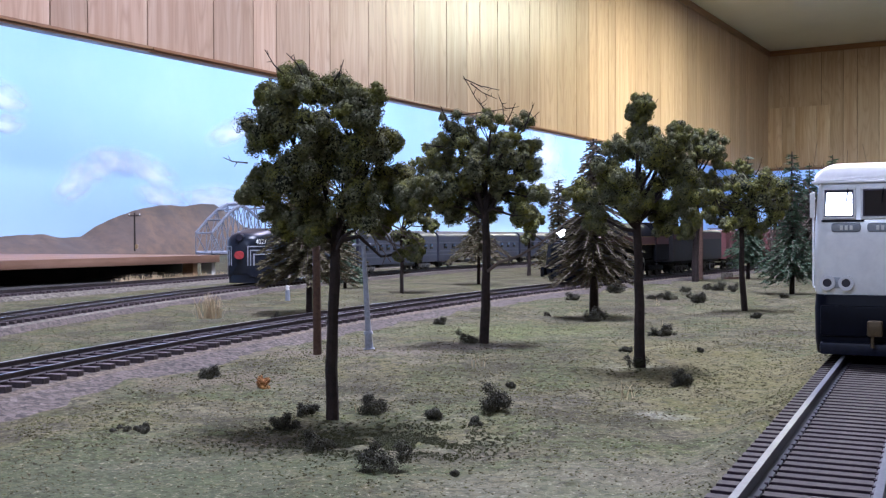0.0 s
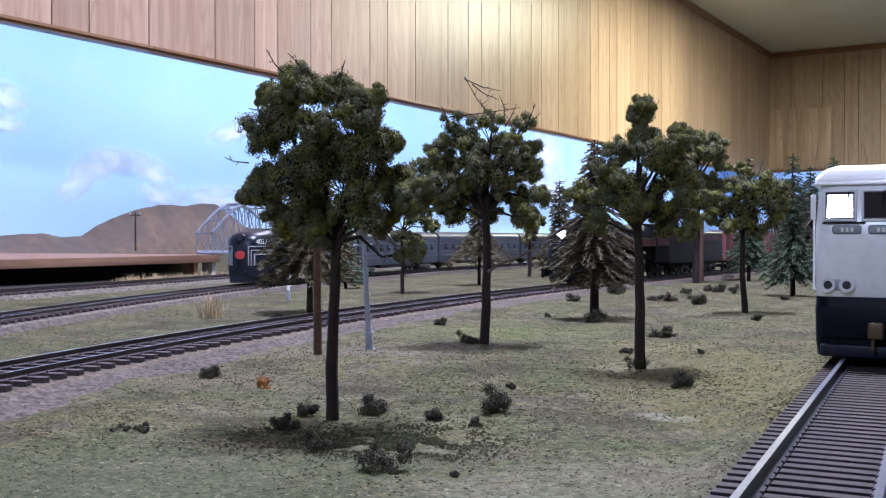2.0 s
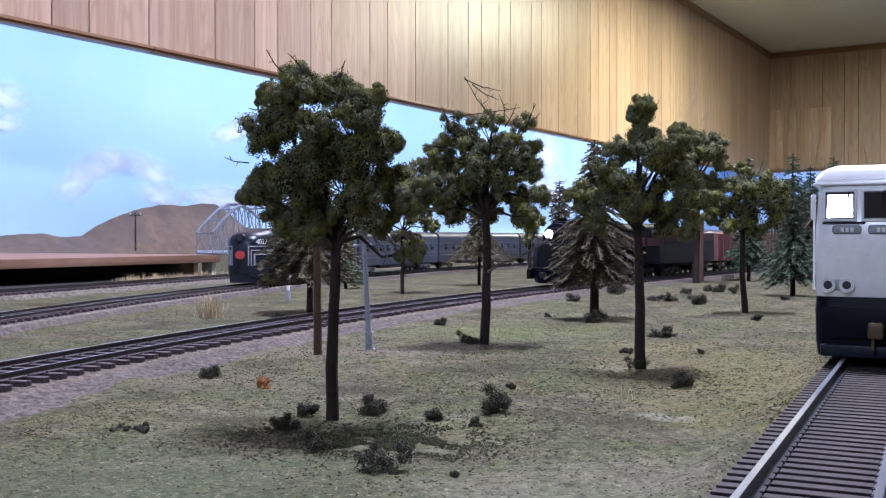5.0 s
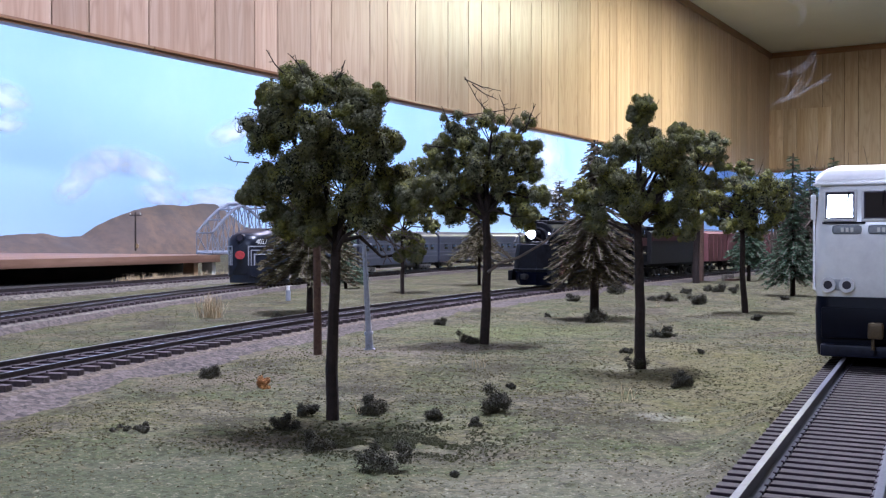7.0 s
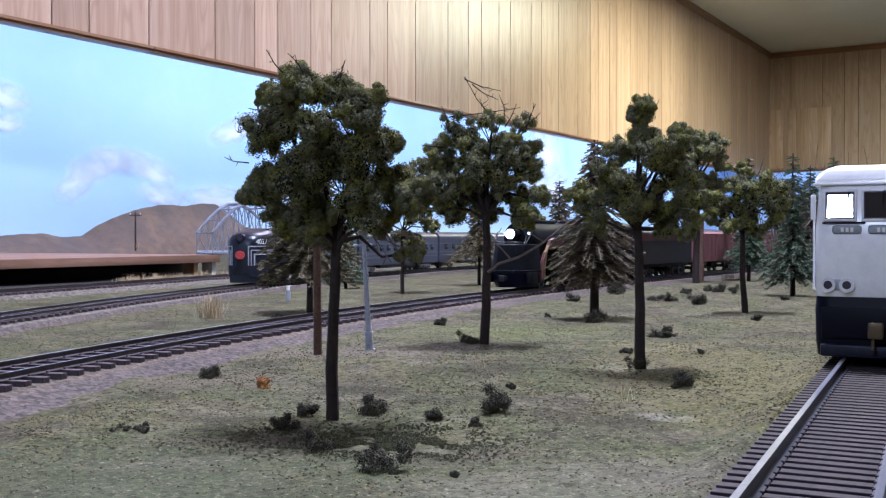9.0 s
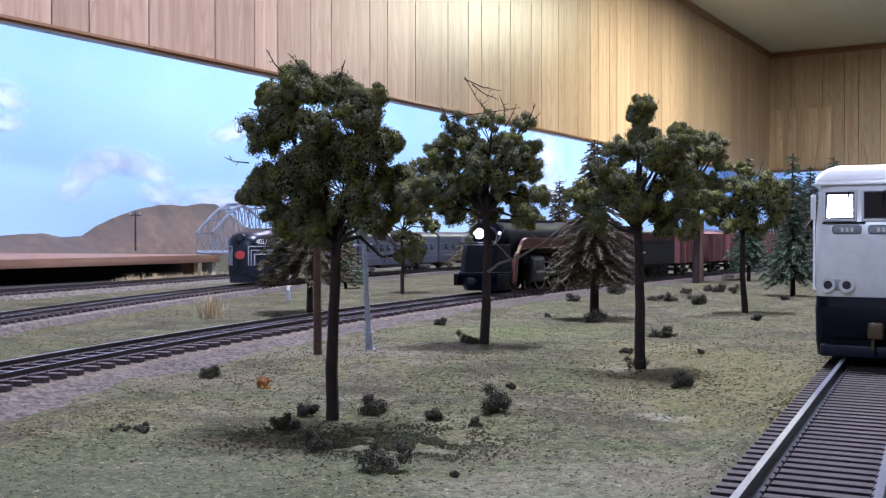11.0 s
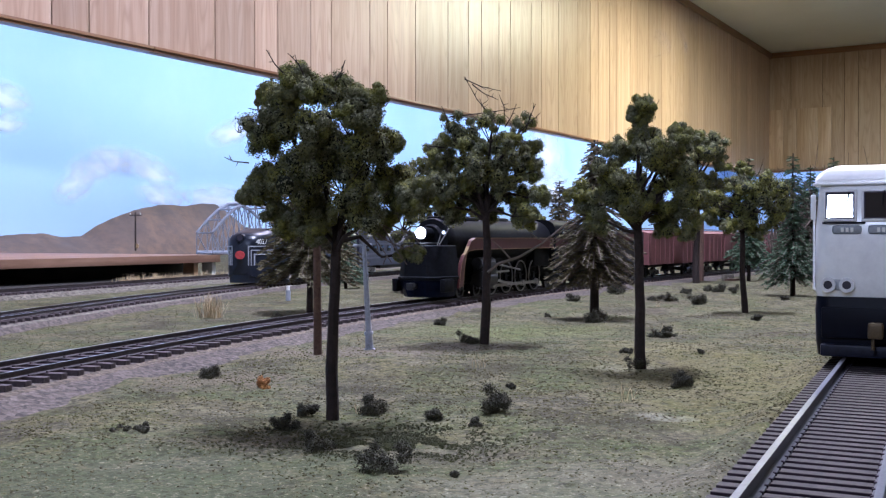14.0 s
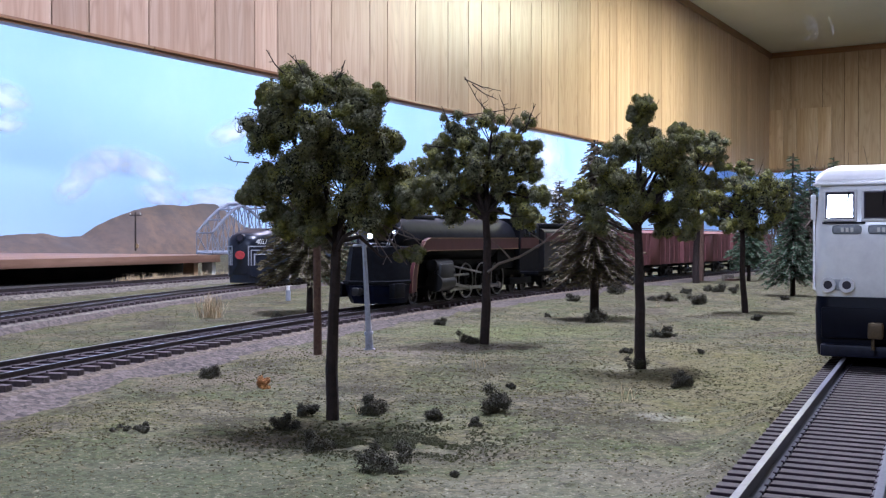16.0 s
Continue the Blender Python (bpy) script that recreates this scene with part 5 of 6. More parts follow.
def streamliner():
    """Cab unit with a bulldog nose; x forward, nose at 0."""
    L = 0.235
    ob = empty("diesel_locomotive", Matrix(), "dark grey streamlined diesel locomotive with light stripes, parked", "locomotive")
    W = 0.0345
    sec = [(0.0, 0.014, 0.010, 0.0360, 0.005), (-0.0012, 0.021, 0.0075, 0.0405, 0.006), (-0.0045, 0.0275, 0.0062, 0.0435, 0.007), (-0.0100, 0.0320, 0.0060, 0.0452, 0.0075), (-0.0170, 0.0340, 0.0060, 0.0462, 0.0075),
           (-0.0215, W, 0.0060, 0.0470, 0.0075), (-0.0270, W, 0.0060, 0.0482, 0.0075), (-0.0320, W, 0.0060, 0.0490, 0.0075), (-L, W, 0.0060, 0.0490, 0.0075)]
    part("body", loft([hull_ring(x, w, a, b, sh) for x, w, a, b, sh in sec]), M_DIESEL, ob)
    part("pilot", loft([hull_ring(x, w, 0.0015, 0.0085, 0.001) for x, w in ((-0.0008, 0.014), (-0.0030, 0.023), (-0.0080, 0.029), (-0.022, 0.0315))]), M_DIESEL, ob)
    h = part("headlight", cyl(bmesh.new(), (0.0002, 0, 0.0405), (-0.0120, 0, 0.0405), 0.0034, n=20), M_DIESEL, ob)
    part("lens", cyl(bmesh.new(), (0.0006, 0, 0.0405), (0.0, 0, 0.0405), 0.0027, n=16), M_LENS, h)
    em = part("emblem", cyl(bmesh.new(), (0.0006, 0, 0.0), (-0.0008, 0, 0.0), 0.0036, n=24), M_RED, ob, "oval red nose emblem")
    em.matrix_local = pose(0.0004, 0, 0.0255) @ Matrix.Diagonal((1, 1.25, 1, 1))
    # nested nose stripes wrapping to the sides
    for s in (-1, 1):
        for k in range(3):
            zt, y0 = 0.0335 - k * 0.0034, 0.0072 + k * 0.0022
            run = [(nose_x(v), v) for v in np.linspace(y0, 0.0170, 8)] + [(-0.030 - 0.02 * k, 0.01726)]
            vs, fs = [], []
            for px, py in run:
                vs += [(px + 0.0004, s * (py + 0.0003), zt), (px + 0.0004, s * (py + 0.0003), zt - 0.0010)]
            fs = [(2 * i, 2 * i + 1, 2 * i + 3, 2 * i + 2) for i in range(len(run) - 1)]
            part_stripe(vs, fs, ob)
            e = [(nose_x(y0), y0), (nose_x(y0 + 0.0009), y0 + 0.0009)]
            vs = [(px + 0.0004, s * (py + 0.0003), zz) for zz in (zt, 0.0165) for px, py in e]
            part_stripe(vs, [(0, 1, 3, 2)], ob)
        part("side_window", boxed(-0.0420, -0.0330, s * 0.0172 - 0.0003, s * 0.0172 + 0.0003, 0.0340, 0.0400, 0.0002), M_GLASS, ob)
        ws = part("windscreen", boxed(-0.0008, 0.0008, -0.0055, 0.0055, -0.0022, 0.0022, 0.0003), M_GLASS, ob)
        ws.matrix_local = pose(-0.0238, s * 0.0078, 0.0425, 0, -38, -s * 14)
        part("belt", boxed(-L + 0.001, -0.0300, s * 0.01725 - 0.0002, s * 0.01725 + 0.0002, 0.0120, 0.0128), M_GREYBAND, ob)
    text_part("number_board", "4027", 0.0062, pose(-0.0086, 0.0163, 0.0368, 90, 0, 157.8), M_LETTER, ob, "white number on the nose side")
    truck(ob, -0.050, 3, 0.0052, M_DIESEL, 0.044)
    truck(ob, -L + 0.045, 3, 0.0052, M_DIESEL, 0.044)
    return ob


def coach(name, label, L, silver):
    ob = empty(name, Matrix(), label, "railway coach", "parked streamlined train")
    part("body", loft([hull_ring(x, 0.0345, 0.0095, 0.0485, 0.0080) for x in (0, -L)]), M_COACH, ob)
    for s in (-1, 1):
        for z in (0.0335, 0.0225, 0.0180):
            part("belt", boxed(-L + 0.0005, -0.0005, s * 0.01728 - 0.0002, s * 0.01728 + 0.0002, z - 0.0006, z + 0.0006), M_COACHBELT, ob)
        for k in range(11):
            x = -0.020 - k * (L - 0.040) / 10
            part("window", boxed(x - 0.0050, x + 0.0050, s * 0.01730 - 0.0002, s * 0.01730 + 0.0002, 0.0255, 0.0320, 0.0002), M_GLASS, ob)
    part("underbody", boxed(-L * 0.72, -L * 0.28, -0.0120, 0.0120, 0.0055, 0.0094, 0.0008), M_GUNMETAL, ob)
    truck(ob, -0.032, 3 if silver else 2, 0.0050, M_SILVER if silver else M_GUNMETAL, 0.038)
    truck(ob, -L + 0.032, 3 if silver else 2, 0.0050, M_SILVER if silver else M_GUNMETAL, 0.038)
    return ob


# ---------------------------------------------------------------- white diesel on the near track
GLASS_TILT = 9.7


def white_diesel():
    L, H, W = 0.195, 0.0570, 0.0340
    ob = empty("white_locomotive", Matrix(), "white cab diesel locomotive with navy lower band, parked", "locomotive")
    def ring(x, w, z0, z1, sh):
        return hull_ring(x, w, z0, z1, sh, 10)
    def outline(z, lean, half, r=0.0042, k=7):
        """Plan of the body at height z: square tail, front corners rounded, nose face at x = lean."""
        front = [(lean - r + r * math.sin(a), -half + r - r * math.cos(a), z) for a in (math.pi / 2 * q / k for q in range(k + 1))]
        return [(-L, -half, z)] + front + [(x, -y, zz) for x, y, zz in reversed(front)] + [(-L, half, z)]
    h = W / 2
    shell = loft([outline(z, lean, h - tuck) for z, lean, tuck in ((0.0179, -0.0026, 0.0003), (0.0192, -0.0020, 0.0), (0.0225, -0.0011, 0.0), (0.0255, -0.0004, 0.0), (0.0285, 0.0, 0.0),
                  (0.0385, 0.0, 0.0002), (0.0395, -0.0003, 0.0003), (0.0450, -0.0006, 0.0007), (0.0502, -0.0009, 0.0011), (0.0506, -0.0015, 0.0017), (0.0513, -0.0015, 0.0017))])
    part("shell", shell, M_WHITE, ob, "glossy white upper body")
    roof = loft([ring(-0.0004, W - 0.0016, H - 0.0058, H - 0.0046, 0.0006), ring(-0.0016, W - 0.0004, H - 0.0058, H - 0.0022, 0.0030), ring(-0.0060, W, H - 0.0058, H - 0.0006, 0.0048), ring(-0.016, W, H - 0.0058, H, 0.0052), ring(-L, W, H - 0.0058, H, 0.0052)])
    part("roof", roof, M_WHITE, ob, "domed white roof")
    bm = bmesh.new()
    box(bm, -0.0010, 0.0004, -W / 2 - 0.0003, W / 2 + 0.0003, H - 0.0066, H - 0.0059, 0.0002)
    for s in (-1, 1):
        box(bm, -0.120, -0.0010, s * W / 2 - 0.0004, s * W / 2 + 0.0004, H - 0.0066, H - 0.0059, 0.0002)
    part("gutter", bm, M_WHITE, ob)
    lower = loft([outline(z, lean, h - tuck) for z, lean, tuck in ((0.0004, -0.0026, 0.0007), (0.0040, -0.0016, 0.0003), (0.0050, -0.0016, 0.0002), (0.0140, -0.0016, 0.0), (0.0150, -0.0020, 0.0001), (0.0178, -0.0024, 0.0002))])
    part("lower_band", lower, M_NAVY, ob, "navy lower body band")
    part("bumper", boxed(-0.0040, 0.0012, -W / 2 + 0.0020, W / 2 - 0.0020, 0.0006, 0.0042, 0.0008), M_BUMPER, ob, "dull blue-grey bumper edge")
    part("buffer_panel", boxed(-0.0012, 0.0002, -W / 2 + 0.0022, W / 2 - 0.0022, 0.0060, 0.0148, 0.0004), M_NAVY, ob)
    # three windscreens with proud frames
    for y, w, glass in ((-0.0098, 0.0077, M_CABGLASS), (0.0, 0.0066, M_GLASS), (0.0098, 0.0077, M_GLASS)):
        win = part("windscreen", boxed(-0.0002, 0.0002, -w / 2, w / 2, -0.0037, 0.0037), glass, ob, "bright reflecting windscreen" if y < 0 else "")
        win.matrix_local = pose(-0.0001, y, 0.04455, 0, -GLASS_TILT if y < 0 else 0, 0)
        bm = bmesh.new()
        t = 0.0007
        box(bm, -0.0008, 0.0006, y - w / 2 - t, y + w / 2 + t, 0.0484, 0.0484 + t, 0.0002)
        box(bm, -0.0008, 0.0006, y - w / 2 - t, y + w / 2 + t, 0.0407 - t, 0.0407, 0.0002)
        box(bm, -0.0008, 0.0006, y - w / 2 - t, y - w / 2, 0.0407, 0.0484, 0.0002)
        box(bm, -0.0008, 0.0006, y + w / 2, y + w / 2 + t, 0.0407, 0.0484, 0.0002)
        fr = part("window_frame", bm, M_WHITE, ob)
        bm, e = bmesh.new(), 0.00032
        for z0, z1 in ((0.0407, 0.0407 + e), (0.0484 - e, 0.0484)):
            box(bm, -0.0006, 0.0009, y - w / 2, y + w / 2, z0, z1)
        for y0 in (y - w / 2, y + w / 2 - e):
            box(bm, -0.0006, 0.0009, y0, y0 + e, 0.0407 + e, 0.0484 - e)
        part("gasket", bm, M_GASKET, fr, "dark rubber gasket round the glass")
        wp = part("wiper", cyl(bmesh.new(), (0.0009, y + w * 0.32, 0.0487), (0.0007, y + w * 0.24, 0.0445), 0.00018, n=5), M_NAVY, ob)
    # number boxes under the glass, lettering as plain bars
    for s in (-1, 1):
        y = s * 0.0079 if s < 0 else 0.0018
        nb = part("number_box", boxed(-0.0005, 0.0005, y - 0.0040, y + 0.0040, 0.0362, 0.0388, 0.0009), M_GREYBAND, ob, "grey number box with pale bars")
        for k in range(3):
            part("bar", boxed(0.0004, 0.00065, y - 0.0016 + k * 0.0013, y - 0.0008 + k * 0.0013, 0.0368, 0.0381), M_LETTER, nb)
    # shadow line below the windscreen, built as a navy strip
    part("visor_strip", boxed(-0.0005, 0.0007, -0.0146, -0.0030, 0.0392, 0.0397, 0.0002), M_NAVY, ob, "thin dark strip as the shadow line under the windscreen")
    for y in (-0.0130, -0.0079, 0.0079, 0.0130):
        hd = part("headlight", cyl(bmesh.new(), (-0.0040, y, 0.0214), (0.0002, y, 0.0214), 0.0025, 0.0021, n=24), M_WHITE, ob)
        part("bezel", ring_x(-0.0002, 0.0006, y, 0.0214, 0.0013, 0.0021, 24), M_CHROME, hd)
        part("lens", cyl(bmesh.new(), (-0.0002, y, 0.0214), (0.0003, y, 0.0214), 0.0014, 0.0012, n=18), M_LENS, hd)
    for y in (-0.01045, 0.01045):
        part("lamp_housing", boxed(-0.0050, -0.0008, y - 0.0032, y + 0.0032, 0.0198, 0.0234, 0.0010), M_GREYBAND, ob, "grey twin lamp housing")
    bm = cyl(bmesh.new(), (0.0, 0.0006, 0.0090), (0.0050, 0.0006, 0.0090), 0.0012, n=8)
    box(bm, 0.0045, 0.0085, -0.0018, 0.0022, 0.0068, 0.0112, 0.0006)
    cyl(bm, (0.0062, -0.0005, 0.0068), (0.0062, -0.0005, 0.0035), 0.0005, n=6)
    part("coupler", bm, M_BRASS, ob, "brassy knuckle coupler")
    for x in (-0.040, -0.155):
        truck(ob, x, 2, 0.0058, M_LOCO, 0.034, 0.0115)
    bm = bmesh.new()
    for s in (-1, 1):
        cyl(bm, (-0.008, s * (W / 2 + 0.0007), 0.020), (-0.008, s * (W / 2 + 0.0007), 0.046), 0.0003, n=6)
        cyl(bm, (-0.008, s * (W / 2 + 0.0007), 0.020), (-0.008, s * W / 2, 0.0195), 0.0003, n=6)
        cyl(bm, (-0.008, s * (W / 2 + 0.0007), 0.046), (-0.008, s * W / 2, 0.0465), 0.0003, n=6)
    part("handrail", bm, M_WHITE, ob)
    part("cab_mirror", boxed(-0.0065, -0.0050, -W / 2 - 0.0014, -W / 2, 0.0405, 0.0480, 0.0004), M_WHITE, ob)
    return ob


def ring_x(x0, x1, y, z, r0, r1, n=20):
    bm = bmesh.new()
    prof = [(r0, x0), (r1, x0), (r1, x1), (r0, x1)]
    rr = [[bm.verts.new((b, y + a * math.cos(t), z + a * math.sin(t))) for a, b in prof] for t in (2 * math.pi * k / n for k in range(n))]
    for k in range(n):
        for j in range(4):
            bm.faces.new((rr[k][j], rr[k][(j + 1) % 4], rr[(k + 1) % n][(j + 1) % 4], rr[(k + 1) % n][j]))
    return bm


# ---------------------------------------------------------------- riding the curves
def arc_table(fx, y0=0.02, y1=2.6, n=5200):
    ys = np.linspace(y0, y1, n)
    xs = np.array([fx(v) for v in ys])
    s = np.concatenate([[0], np.cumsum(np.hypot(np.diff(xs), np.diff(ys)))])
    return s, xs, ys


def ride(table, s, front, rear, top):
    """Pose of a vehicle whose nose is at arc length s, with pivots that far behind it; it faces the path's start."""
    st, xs, ys = table
    a = np.array((np.interp(s + front, st, xs), np.interp(s + front, st, ys)))
    b = np.array((np.interp(s + rear, st, xs), np.interp(s + rear, st, ys)))
    d = (a - b) / np.linalg.norm(a - b)
    p = a + d * front
    return pose(p[0], p[1], top, 0, 0, math.degrees(math.atan2(d[1], d[0])))


MID_ARC, THIRD_ARC = arc_table(mid_x), arc_table(third_x)
steam, steam_wheels, steam_rods = steam_locomotive()
steam_tender = tender()
boxcars = [boxcar("oxide red boxcar with ribbed sides behind the tender"), boxcar("oxide red boxcar in the moving freight train")]
boxcars.append(copy_thing(boxcars[1], Matrix()))
TRAIN = [(steam, 0.0, 0.045, 0.19), (steam_tender, 0.224, 0.032, 0.118), (boxcars[0], 0.388, 0.022, 0.124), (boxcars[1], 0.546, 0.022, 0.124), (boxcars[2], 0.704, 0.022, 0.124)]

parked = streamliner()
parked.matrix_world = ride(THIRD_ARC, 0.864, 0.05, 0.19, THIRD_TOP)
s_at = 0.864 + 0.243
for k, (nm, lb, ln_, sv) in enumerate((("baggage_car", "grey streamlined baggage car with silver trucks, parked", 0.235, True), ("passenger_coach", "grey streamlined coach behind the trees, parked", 0.285, False), ("passenger_coach", "grey streamlined coach behind the trees, parked", 0.285, False))):
    c = coach(nm, lb, ln_, sv)
    c.matrix_world = ride(THIRD_ARC, s_at, 0.032, ln_ - 0.032, THIRD_TOP)
    s_at += ln_ + 0.008
near_loco = white_diesel()
near_loco.matrix_world = pose(0.1240, 0.2910, NEAR_TOP, 0, 0, math.degrees(math.atan2(-RDIR.y, -RDIR.x)))


# ---------------------------------------------------------------- scenery by the tracks
def utility_pole():
    ob = empty("utility_pole", Matrix.Translation((-0.0452, 0.3670, 0)), "plain brown wooden pole in the soil", "pole")
    part("shaft", cyl(bmesh.new(), (0, 0, -0.003), (-0.0004, 0, 0.0470), 0.00155, 0.00135, n=14), M_TRUNK2, ob)
    part("cap", cyl(bmesh.new(), (-0.0004, 0, 0.0470), (-0.0004, 0, 0.0476), 0.00135, 0.0008, n=14), M_TRUNK2, ob)


def trackside_post():
    ob = empty("wooden_post", Matrix.Translation((0.2540, 1.0, ground_z(0.2540, 1.0))), "stout red-brown wooden post beside the railway bend", "post")
    part("shaft", cyl(bmesh.new(), (0, 0, -0.003), (0.0005, 0, 0.0640), 0.0023, 0.0021, n=14), M_TRUNK2, ob)
    part("cap", cyl(bmesh.new(), (0.0005, 0, 0.0640), (0.0005, 0, 0.0652), 0.0021, 0.0012, n=14), M_TRUNK2, ob)


M_LAMPGREY = varied("lamp_grey_paint", (0.34, 0.36, 0.42), (0.29, 0.31, 0.37), 150, 0.42)
M_LAMPGLASS = mat("lamp_glass", (0.16, 0.17, 0.22), 0.15, 0, 0.6)


def street_lamp():
    ob = empty("street_lamp", pose(-0.0274, 0.3795, 0, 0, -3.0, 0), "grey metal street lamp with stepped base", "street lamp")
    bm = cyl(bmesh.new(), (0, 0, -0.002), (0, 0, 0.0008), 0.0021, n=16)
    cyl(bm, (0, 0, 0.0008), (0, 0, 0.0068), 0.0015, 0.0013, n=16)
    cyl(bm, (0, 0, 0.0062), (0, 0, 0.0072), 0.0018, 0.0016, n=16)
    part("base", bm, M_LAMPGREY, ob)
    part("post", cyl(bmesh.new(), (0, 0, 0.0072), (0, 0, 0.0405), 0.0011, 0.00075, n=14), M_LAMPGREY, ob)
    bm = cyl(bmesh.new(), (-0.0042, 0, 0.0395), (0.0028, 0, 0.0395), 0.0004, n=8)
    part("crossarm", bm, M_LAMPGREY, ob)
    hd = part("lamp_head", cyl(bmesh.new(), (0, 0, 0.0405), (0, 0, 0.0415), 0.0008, 0.0017, n=12), M_LAMPGREY, ob)
    part("globe", cyl(bmesh.new(), (0, 0, 0.0415), (0, 0, 0.0448), 0.0016, 0.0019, n=12), M_LAMPGLASS, hd)
    part("cap", cyl(bmesh.new(), (0, 0, 0.0448), (0, 0, 0.0462), 0.0022, 0.0004, n=12), M_LAMPGREY, hd)


def bollard():
    ob = empty("bollard", Matrix.Translation((-0.1165, 0.7650, ground_z(-0.1165, 0.765))), "short grey metal post on the grass", "post")
    part("post", cyl(bmesh.new(), (0, 0, -0.002), (0, 0, 0.0080), 0.0018, n=12), M_LAMPGREY, ob)
    part("cap", cyl(bmesh.new(), (0, 0, 0.0080), (0, 0, 0.0112), 0.0013, 0.0012, n=12), M_LETTER, ob)


def straw_tuft(x, y, h, n, seed, label="dry straw grass tuft", spread=0.004, width=0.00009):
    rng = np.random.default_rng(seed)
    vs, fs = [], []
    for _ in range(n):
        p = Vector((rng.normal() * spread, rng.normal() * spread, 0))
        d = Vector((rng.normal() * 0.28, rng.normal() * 0.28, 1)).normalized() * h * rng.uniform(0.5, 1.15)
        side = Vector((-d.y, d.x, 0))
        side = (side if side.length > 1e-6 else Vector((1, 0, 0))).normalized() * width
        bend = Vector((rng.normal(), rng.normal(), -0.4)) * h * 0.12
        k = len(vs)
        vs += [p - side, p + side, p + d * 0.6 + side * 0.7, p + d * 0.6 - side * 0.7, p + d + bend]
        fs += [(k, k + 1, k + 2, k + 3), (k + 3, k + 2, k + 4)]
    ob = link_mesh("grass_tuft", pydata("grass_tuft", vs, fs), M_STRAW)
    ob.matrix_world = Matrix.Translation((x, y, ground_z(x, y)))
    return tagged(ob, label, "grass tuft", "straw tufts")


def fallen_branch():
    """The broken limb that leans out from the open tree."""
    bm = bmesh.new()
    limb(bm, [(0, 0, 0.0285), (0.0040, -0.002, 0.0318), (0.0120, -0.003, 0.0345), (0.0205, -0.004, 0.0395), (0.0280, -0.004, 0.0455), (0.0320, -0.004, 0.0490)], 0.00065, 0.0003, 7)
    limb(bm, [(0.0090, -0.003, 0.0336), (0.0050, -0.004, 0.0380), (0.0015, -0.004, 0.0410)], 0.0004, 0.0002, 5)
    limb(bm, [(0.0220, -0.004, 0.0405), (0.0180, -0.003, 0.0430), (0.0165, -0.003, 0.0440)], 0.0003, 0.0002, 5)
    ob = link("broken_limb", bm, M_TWIG)
    ob.matrix_world = Matrix.Translation((0.0180, 0.4050, 0))
    tagged(ob, "pale dry broken limb leaning from the trunk", "branch")


def deck():
    """The unfinished plywood shelf behind the far track on props, with black sheets as the shade under it."""
    ob = empty("plywood_shelf", Matrix(), "raw plywood shelf edge standing on blocks behind the tracks", "shelf")
    a, b = Vector((-0.4138, 0.95, 0)), Vector((-0.2714, 1.24, 0))
    d = (b - a).normalized()
    m = Matrix.Translation(a) @ Matrix.Rotation(math.atan2(d.y, d.x), 4, "Z")
    L = (b - a).length
    top = link("board", boxed(-0.5, L, 0.0, 0.62, 0.0130, 0.0220, 0.0006), M_DECK, ob)
    top.matrix_local = m
    # two black sheets added to keep the gap below as dark as shade
    back = link("skirt", boxed(-0.5, L + 0.03, 0.06, 0.07, -0.02, 0.0128), M_BLACK, ob, "black sheet added as the shade in the gap below")
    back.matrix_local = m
    pit = link("under_board", boxed(-0.5, L - 0.02, -0.050, 0.06, -0.0080, -0.0035, 0.001), M_BLACK, ob, "black sheet added as the shade under the shelf")
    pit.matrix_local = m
    for x, w, mt in ((L - 0.008, 0.007, M_LETTER), (L - 0.042, 0.008, M_PLY)):
        p = link("block", boxed(x, x + w, 0.006, 0.022, -0.0075, 0.0128, 0.0005), mt, ob, "white post under the shelf" if mt is M_LETTER else "wooden prop block")
        p.matrix_local = m
    return m, L


def hills(xa, xb, label):
    """The brown hill range at the foot of the sky."""
    crest = [(-0.9, 0.04), (0.10, 0.044), (0.27, 0.0475), (0.33, 0.053), (0.40, 0.0535), (0.44, 0.045), (0.50, 0.047), (0.55, 0.074), (0.61, 0.098), (0.68, 0.119), (0.78, 0.137), (0.87, 0.135), (0.93, 0.1445), (0.99, 0.143), (1.04, 0.121), (1.11, 0.08), (1.3, 0.04), (1.8, 0.02)]
    cx_, cz_ = zip(*crest)

    def ridge(x):
        return float(np.interp(x, cx_, cz_)) + 0.0022 * noise.noise((x * 30, 0, 0)) + 0.001 * noise.noise((x * 90, 2, 0))
    vs, fs, n, rows = [], [], int(70 * (xb - xa)) + 30, 9
    for j in range(rows):
        f = j / (rows - 1)
        for i in range(n):
            x = xa + (xb - xa) * i / (n - 1)
            vs.append((x, 0.25 + 0.13 * f + 0.006 * noise.noise((x * 25, f * 4, 1)), -0.02 + (ridge(x) + 0.02) * f ** 0.8))
    for j in range(rows - 1):
        for i in range(n - 1):
            k = j * n + i
            fs.append((k, k + 1, k + n + 1, k + n))
    k = len(vs)
    ob = link_mesh("hill", pydata("hill", vs, fs), M_HILL, smooth=True)
    ob.matrix_world = ROOM
    tagged(ob, label, "hill", "hills at the foot of the sky")


